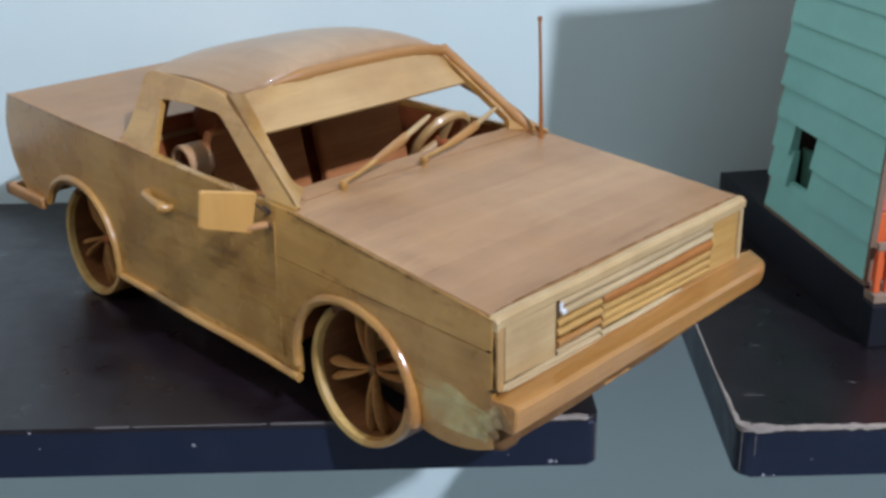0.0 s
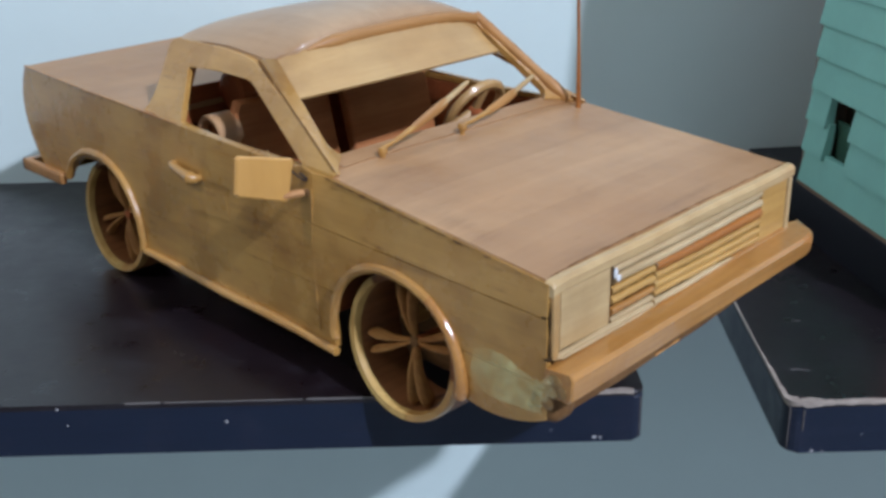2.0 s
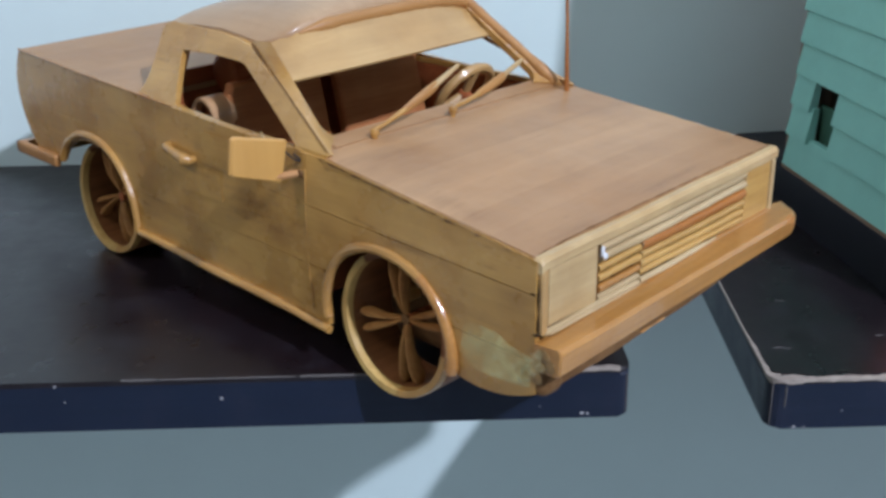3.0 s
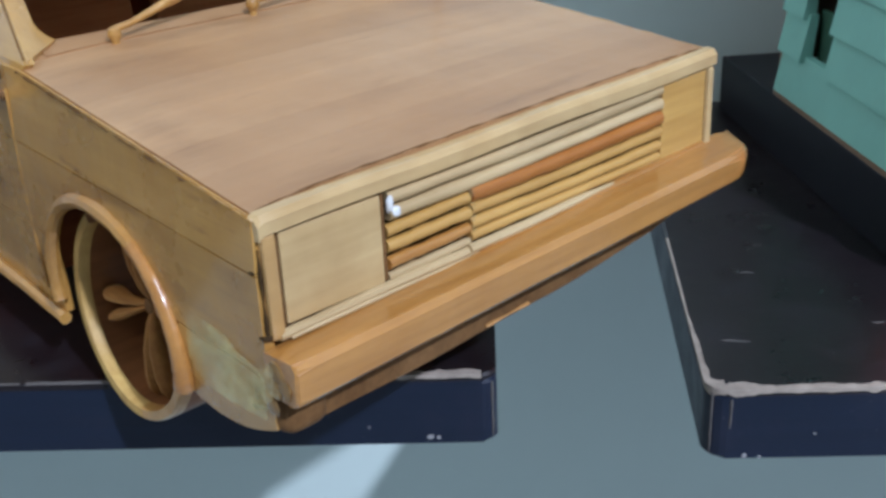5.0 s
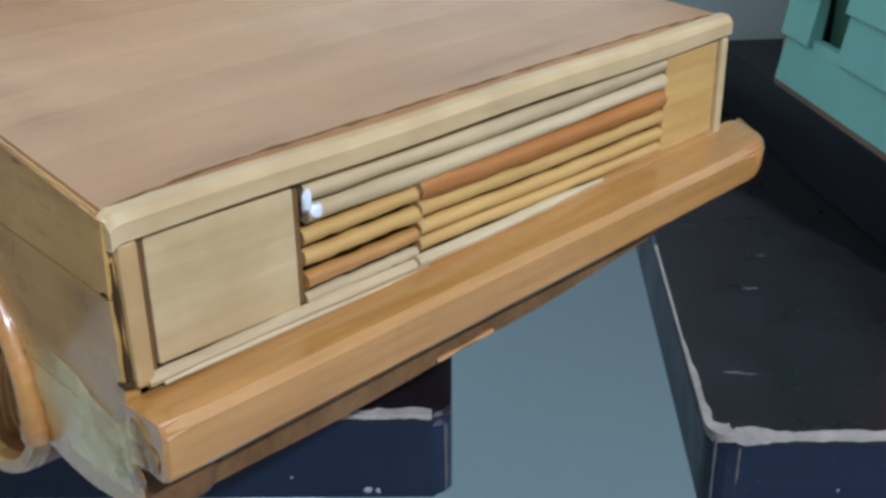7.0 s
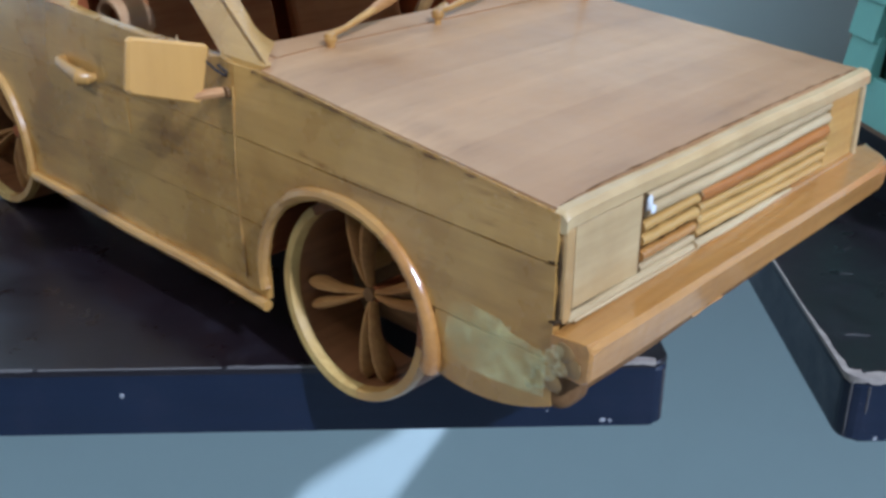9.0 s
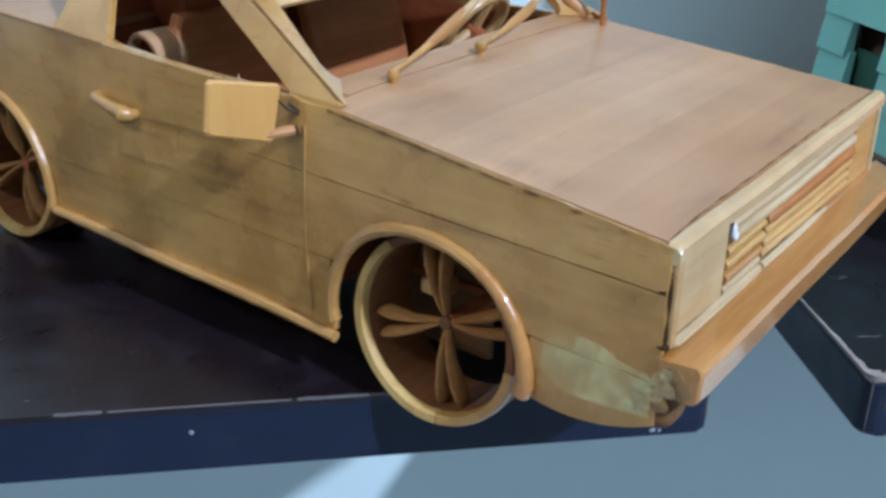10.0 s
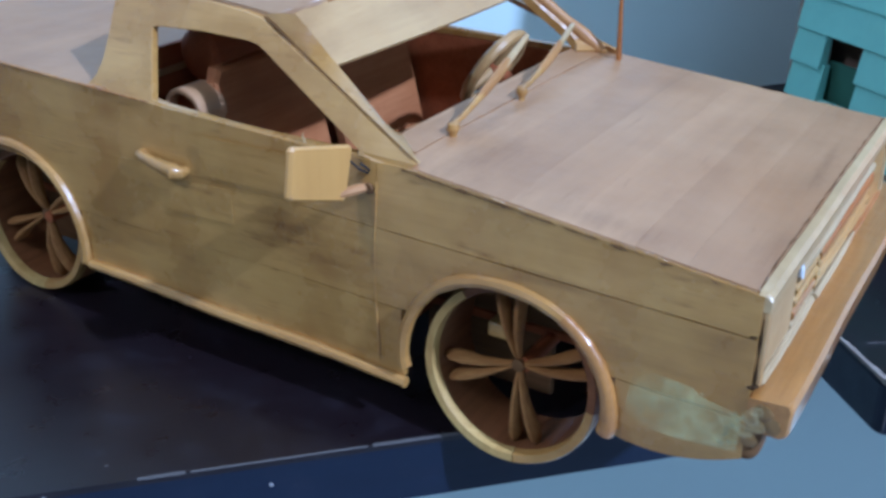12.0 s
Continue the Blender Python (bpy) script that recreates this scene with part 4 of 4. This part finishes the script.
# wipers standing off the windshield
def wiper(base, tip, sag):
    base, tip = Vector(base), Vector(tip)
    along = tip - base
    at = lambda k: base + along * k - Vector((0, 0, sag * math.sin(math.pi * k)))
    w = part("wiper", tube([at(0.0) + Vector((0, 0, 0.001)), at(0.12), at(0.26), at(0.36)], [0.0013, 0.0012, 0.0014, 0.0016], 10), TRIM, car, "thin wooden wiper arm on a round foot", True)
    part("blade", tube([at(k) for k in (0.30, 0.36, 0.48, 0.62, 0.72, 0.76)], [0.0012, 0.0022, 0.0028, 0.0030, 0.0026, 0.0012], 10, 0.55, along.cross(Vector((1, 0, 0))).normalized()), BEAD, w, "flat orange-brown wooden wiper blade", True)
    part("blade_tip", tube([at(k) + Vector((0, 0.0004, 0.0006)) for k in (0.62, 0.75, 0.88, 0.98, 1.0)], [0.0014, 0.0016, 0.0015, 0.0012, 0.0007], 8), PALE, w, "", True)
    foot = [base + Vector((0, 0, dz)) for dz in (-0.0050, -0.0026, -0.0016, 0.0, 0.0014, 0.0021)]
    part("foot", tube(foot, [0.0014, 0.0015, 0.0023, 0.0027, 0.0021, 0.0008], 14, 1.0, Vector((1, 0, 0))), TRIM, w, "glossy round wooden peg", True)


wiper((-0.1380, 0.0362, 0.1198), (-0.1385, 0.0990, 0.1428), 0.0012)
wiper((-0.1370, 0.0930, 0.1205), (-0.1449, 0.1600, 0.1347), 0.0020)

# antenna
part("antenna", tube([(-0.1295, 0.1835, 0.112), (-0.1305, 0.1835, 0.150), (-0.1318, 0.1835, 0.184), (-0.1318, 0.1835, 0.1855), (-0.1318, 0.1835, 0.187)], [0.0015, 0.0010, 0.0009, 0.0015, 0.0012], 8, 1.0, Vector((0, 1, 0))), RUST, car, "thin upright wooden antenna", True)

# mirror, its arm and the wire
mirror = part("side_mirror", slab([(-0.0350, 0.1082), (-0.0335, 0.1064), (-0.0096, 0.0990), (-0.0080, 0.1000), (-0.0040, 0.1192), (-0.0052, 0.1208), (-0.0312, 0.1266), (-0.0328, 0.1254)], lambda a, b, d: (-0.1580 - d + 0.22 * (a + 0.006), a, b), 0.0032, 0.0009), MIRROR, car, "flat square wooden wing mirror on a peg")
part("mirror_arm", tube([(-0.1610, -0.0110, 0.1020), (-0.1570, -0.0040, 0.1028), (-0.1535, 0.0010, 0.1032)], 0.0019, 8), SEAT, mirror, "", True)
part("peg_hole", tube([(-0.1531, -0.0020, 0.1032), (-0.1529, -0.0008, 0.1033)], [0.0021, 0.0023], 14), STUB, mirror, "dark hole round the peg")
part("loose_splinter", tube([(-0.1850, 0.0012, 0.1150), (-0.1856, 0.0006, 0.1176), (-0.1848, 0.0000, 0.1190)], [0.0005, 0.0004, 0.0002], 6), PALE, car, "thin splinter standing up from the window ledge")
part("wire_hook", tube([(-0.1585, -0.006, 0.1150), (-0.1560, -0.003, 0.1110), (-0.1535, -0.0005, 0.1090), (-0.1530, -0.0008, 0.1105), (-0.1555, -0.003, 0.1135)], 0.0005, 6), WIRE, mirror, "loose loop of dark wire", True)

# door handle
part("door_handle", tube([(-0.2736, -0.0004, 0.0942), (-0.2730, -0.0034, 0.0942), (-0.2700, -0.0048, 0.0940), (-0.2635, -0.0054, 0.0928), (-0.2560, -0.0060, 0.0917), (-0.2514, -0.0060, 0.0911), (-0.2490, -0.0046, 0.0908), (-0.2484, -0.0010, 0.0908)], [0.0018, 0.0024, 0.0026, 0.0028, 0.0034, 0.0037, 0.0030, 0.0016], 12), TRIM, car, "peg-shaped glossy wooden door handle", True)

# tape and glue on the front corner
part("tape_patch", slab([(-0.043, 0.0385), (-0.036, 0.0370), (-0.024, 0.0372), (-0.012, 0.0382), (-0.003, 0.0392), (-0.0018, 0.046), (-0.002, 0.0535), (-0.009, 0.0552), (-0.016, 0.0562), (-0.020, 0.0592), (-0.031, 0.0600), (-0.0405, 0.0612), (-0.0418, 0.053), (-0.0425, 0.046)], lambda a, b, d: (a, -0.0019 - d, b), 0.0003), TAPE, car, "yellowed clear tape over a repaired corner")
rr = random.Random(12)
for i in range(22):
    low = rr.random()
    blob("glue_drop", -0.0004 - rr.random() * 0.006 - 0.003 * (1 - low), -0.0018, 0.0405 + low * 0.014, rr.uniform(0.0005, 0.0011), 60 + i, GLUE, (1.0, 0.5, 1.3))
for x, z, k in ((0.0012, 0.0545, 0.0022), (0.0042, 0.0520, 0.0016), (0.0030, 0.0575, 0.0015), (0.0002, 0.0490, 0.0018)):
    blob("glue_drop", x, -0.0030, z, k, int(1e5 * x) + 3, GLUE, (1.5, 0.30, 1.4))
for x, z, k in ((-0.0024, 0.0432, 0.0011), (-0.0014, 0.0462, 0.0009), (-0.0026, 0.0404, 0.0010), (0.0036, 0.0535, 0.0012), (-0.0046, 0.0488, 0.0007), (-0.0160, 0.0575, 0.0009), (-0.0270, 0.0570, 0.0006)):
    blob("glue_drop", x, -0.0022 if x < 0 else -0.0026, z, 0.62 * k, int(-1e5 * x) + 900, GLUE, (0.8 + 90 * abs(x % 0.005), 0.35, 1.9 - 150 * abs(x % 0.005)))


for x, y, z, k in ((0.0050, -0.0022, 0.0570, 0.0036), (0.0085, -0.0022, 0.0530, 0.0030), (0.0030, -0.0022, 0.0515, 0.0034), (0.0015, -0.0022, 0.0455, 0.0030)):
    blob("glue_smear", x, y, z, k, int(1e4 * (x + z)), AMBER, (1.0, 0.14, 1.0), "dark amber hardened glue")


# wheels: a tube of bent wood with four pairs of flat spokes
def arc_solid(profile, a0, a1, centre, steps=40):
    """A stretch of a ring round the y axis, closed at both ends; profile of (radius, y)."""
    bm = bmesh.new()
    rings = []
    for a in spread(radians(a0), radians(a1), steps):
        worn = 1 + 0.004 * math.sin(5.3 * a + centre[0] * 40)
        rings.append([bm.verts.new((centre[0] + r * worn * math.cos(a), centre[1] + y, centre[2] + r * worn * math.sin(a))) for r, y in profile])
    n = len(profile)
    for p, q in zip(rings, rings[1:]):
        for i in range(n):
            j = (i + 1) % n
            bm.faces.new((p[i], p[j], q[j], q[i]))
    bm.faces.new(rings[0])
    bm.faces.new(rings[-1][::-1])
    return bm


def road_wheel(cx, yo, inward, camber=0.0):
    """Outer face at yo; inward is +1 towards the far side; camber sets the foot of the wheel out."""
    def lean(bm):
        for v in bm.verts:
            v.co.y += camber * inward * (v.co.z - HUB_Z)
        return bm
    prof = [(TYRE, 0.0016 * inward), (TYRE - 0.0008, 0.0004 * inward), (TYRE - 0.0026, 0.0), (TYRE - 0.0038, 0.0006 * inward), (TYRE - 0.0042, 0.004 * inward), (TYRE - 0.0040, 0.030 * inward), (TYRE, 0.031 * inward)]
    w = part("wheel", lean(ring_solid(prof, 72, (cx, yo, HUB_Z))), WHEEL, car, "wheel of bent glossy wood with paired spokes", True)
    lip = [(TYRE + 0.0001, 0.0034 * inward), (TYRE - 0.0004, -0.0002 * inward), (TYRE - 0.0008, -0.0008 * inward), (TYRE - 0.0040, -0.0007 * inward), (TYRE - 0.0044, 0.0004 * inward), (TYRE - 0.0046, 0.0034 * inward)]
    # the upper stretch takes dark wood in place of shade under the arch
    for a0, a1, mat, label in ((126, 277.5, RIM, "pale bent strip of the rim"), (278.2, 352, TRIM, ""), (352.6, 485.5, WHEEL, "stretch of the rim coloured dark for the arch's shade")):
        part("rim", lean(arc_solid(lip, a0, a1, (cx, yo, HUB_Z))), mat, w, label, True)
    depth = yo + 0.011 * inward
    start = 8 if cx > -0.2 else 20
    for k in range(4):
        for side in (-1, 1):
            a = radians(start + (9 if k % 2 == 0 else 2) + 90 * k + side * 8.5)
            d = Vector((math.cos(a), 0, math.sin(a)))
            q = Vector((-math.sin(a), 0, math.cos(a)))
            pts, rad = [], []
            for f, r in ((0.04, 0.0014), (0.20, 0.0023), (0.45, 0.0033), (0.70, 0.0041), (0.86, 0.0044), (0.94, 0.0038), (0.975, 0.0024), (0.985, 0.0012)):
                pts.append(Vector((cx, depth, HUB_Z)) + d * (TYRE - 0.0042) * f + Vector((0, -0.0035 * inward * math.sin(math.pi * f), 0)))
                rad.append(r)
            part("spoke", lean(tube(pts, rad, 10, 0.5, q.cross(d))), SPOKE, w, "", True)
    part("hub", lean(tube([(cx, depth - 0.003 * inward, HUB_Z), (cx, depth + 0.010 * inward, HUB_Z)], 0.0028, 12)), STUB, w, "", True)


for cx in (AX_F, AX_R):
    road_wheel(cx - 0.0018 if cx == AX_F else cx - 0.0045, 0.0022 if cx == AX_F else 0.0060, 1, 0.07)
    road_wheel(cx, W - 0.0005, -1)
    part("axle", tube([(cx, 0.012, HUB_Z), (cx, W - 0.012, HUB_Z)], 0.003, 10), CABIN, car, "", True)


part("hub_wedge", block(-0.1115, -0.1000, 0.0200, 0.0300, 0.0410, 0.0475, 0.0012), TAN, car, "rough pale wedge holding the front axle")


# ---- the house ----
HOUSE = pose(0.1820, 0.1165, RIGHT_Z, 0, 0, 6.7)
house = thing("model_house", "teal clapboard model house with a red front on a black plinth", "model house", HOUSE)
BASE, LEN, WID, BOARD = 0.0385, 0.154, 0.30, 0.0226
part("plinth", block(0.0008, WID, 0.0, LEN + 0.09, 0.0, BASE - 0.003, 0.001), PLINTH, house, "black plinth board under the house")
part("base_strip", block(0.0004, WID, 0.0, LEN, BASE - 0.003, BASE, 0.0004), BROWN, house)
HOLE_Y, HOLE_Z = (0.0935, 0.1255), (0.063, 0.106)


def lap(y0, y1, z0, z1, x, lean):
    """One clapboard on the side, its foot standing proud."""
    bm = bmesh.new()
    v = [bm.verts.new(p) for p in ((x - 0.0034, y0, z0), (x - 0.0034, y1, z0), (x + lean, y1, z1), (x + lean, y0, z1), (x + 0.0035, y0, z0), (x + 0.0035, y1, z0), (x + 0.0045 + lean, y1, z1), (x + 0.0045 + lean, y0, z1))]
    for f in ((0, 1, 2, 3), (5, 4, 7, 6), (1, 0, 4, 5), (3, 2, 6, 7), (0, 3, 7, 4), (2, 1, 5, 6)):
        bm.faces.new([v[i] for i in f])
    return bm


rr = random.Random(31)
for i in range(15):
    z0 = BASE + i * BOARD
    x = 0.0035 + 0.0011 * i
    ya, yb = 0.0045 + rr.uniform(-0.001, 0.001), LEN + rr.uniform(-0.001, 0.0016)
    cut = HOLE_Z[0] < z0 + 0.5 * BOARD < HOLE_Z[1]
    for y0, y1 in () if i > 8 else (((ya, HOLE_Y[0] + rr.uniform(-0.001, 0.001)), (HOLE_Y[1] + rr.uniform(-0.002, 0.002), yb)) if cut else ((ya, yb),)):
        part("clapboard", lap(y0, y1, z0 + 0.0003, z0 + BOARD + 0.003, x, 0.0011), TEAL, house)
    # the red front
    fb = bmesh.new()
    block(0.0035 + 0.0008 * i, WID - 0.01, 0.0020, 0.0075, z0, z0 + BOARD - 0.0008, 0.0006, 1, fb)
    part("front_board", fb, PINK if i > 1 else VERMILION, house)
part("corner_post", slab([(0.0008, BASE), (0.0045, BASE), (0.018, 0.378), (0.014, 0.378)], lambda a, b, d: (a, 0.0042 - d, b), 0.0024), BROWN, house)
part("corner_post", slab([(0.0035, BASE), (0.0115, BASE), (0.0208, 0.244), (0.0137, 0.244)], lambda a, b, d: (a, LEN + 0.001 + d, b), 0.003), BROWN, house)
part("inner_wall", block(0.030, 0.033, 0.012, LEN - 0.006, BASE, 0.240), BROWN, house)
part("inner_board", block(0.0135, 0.0160, 0.085, 0.130, 0.045, 0.0885, 0.0005), DARKTEAL, house)
part("back_wall", slab([(0.010, BASE), (WID - 0.02, BASE), (WID - 0.03, 0.243), (0.021, 0.243)], lambda a, b, d: (a, LEN - 0.004 + d, b), 0.003), BROWN, house)
# gable, roof and storey above are out of view, sized for their wall shadow
part("side_gable", slab([(0.006, 0.2445), (LEN - 0.002, 0.2445), (LEN - 0.002, 0.2480), (0.006, 0.3640)], lambda a, b, d: (0.0140 + d, a, b), 0.003), TEAL, house)
part("roof", slab([(-0.002, 0.377), (0.162, 0.2450), (0.162, 0.2530), (-0.002, 0.385)], lambda a, b, d: (-0.004 + d, a, b), WID), BROWN, house)
part("shadow_storey", block(0.082, WID - 0.01, 0.010, 0.060, 0.372, 0.470, 0.001), PINK, house)
# unseen roof and boards over the porch, added and slanted to shape the wall shadow
shadow_top = part("shadow_roof", slab([(-0.0445, 0.412), (-0.0030, 0.379), (-0.0030, 0.389), (-0.0445, 0.422)], lambda a, b, d: (-0.0040 + d, a - 0.06 * d, b), WID - 0.005), BROWN, house)
part("shadow_board", slab([(-0.0440, 0.285), (-0.0035, 0.285), (-0.0035, 0.3788), (-0.0440, 0.4110)], lambda a, b, d: (-0.0145 + 0.085 * (b - 0.285) + d, a, b), 0.004), BROWN, shadow_top)
part("shadow_board", slab([(-0.0103, 0.285), (WID - 0.012, 0.285), (WID - 0.012, 0.4098), (0.0004, 0.4098)], lambda a, b, d: (a, -0.0440 + d - 0.06 * (a + 0.004), b), 0.004), BROWN, shadow_top)
# porch rail before the front
porch = part("porch_floor", block(0.0008, WID, -0.0115, 0.0015, BASE - 0.010, BASE - 0.004, 0.001), PORCH, house, "pale bare wooden porch floor")
rail = part("porch_rail", block(0.0015, WID, -0.0085, -0.0045, BASE + 0.0235, BASE + 0.0285, 0.0008), PORCH, house)
for k in range(36):
    part("baluster", block(0.0020 + 0.0072 * k, 0.0058 + 0.0072 * k, -0.0082, -0.0048, BASE - 0.004, BASE + 0.0235, 0.0004, 1), VERMILION, rail)
part("plinth", block(-0.001, WID, -0.0140, -0.0005, 0.0, BASE - 0.010, 0.001), PLINTH, house)

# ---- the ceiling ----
# unseen as well, added to close the room for bounced light
structure("ceiling", block(-2.4, 2.4, -2.5, WALL_Y, 2.5, 2.56), ROOM, "unseen plain ceiling, greyed to set the bounced light", "ceiling")
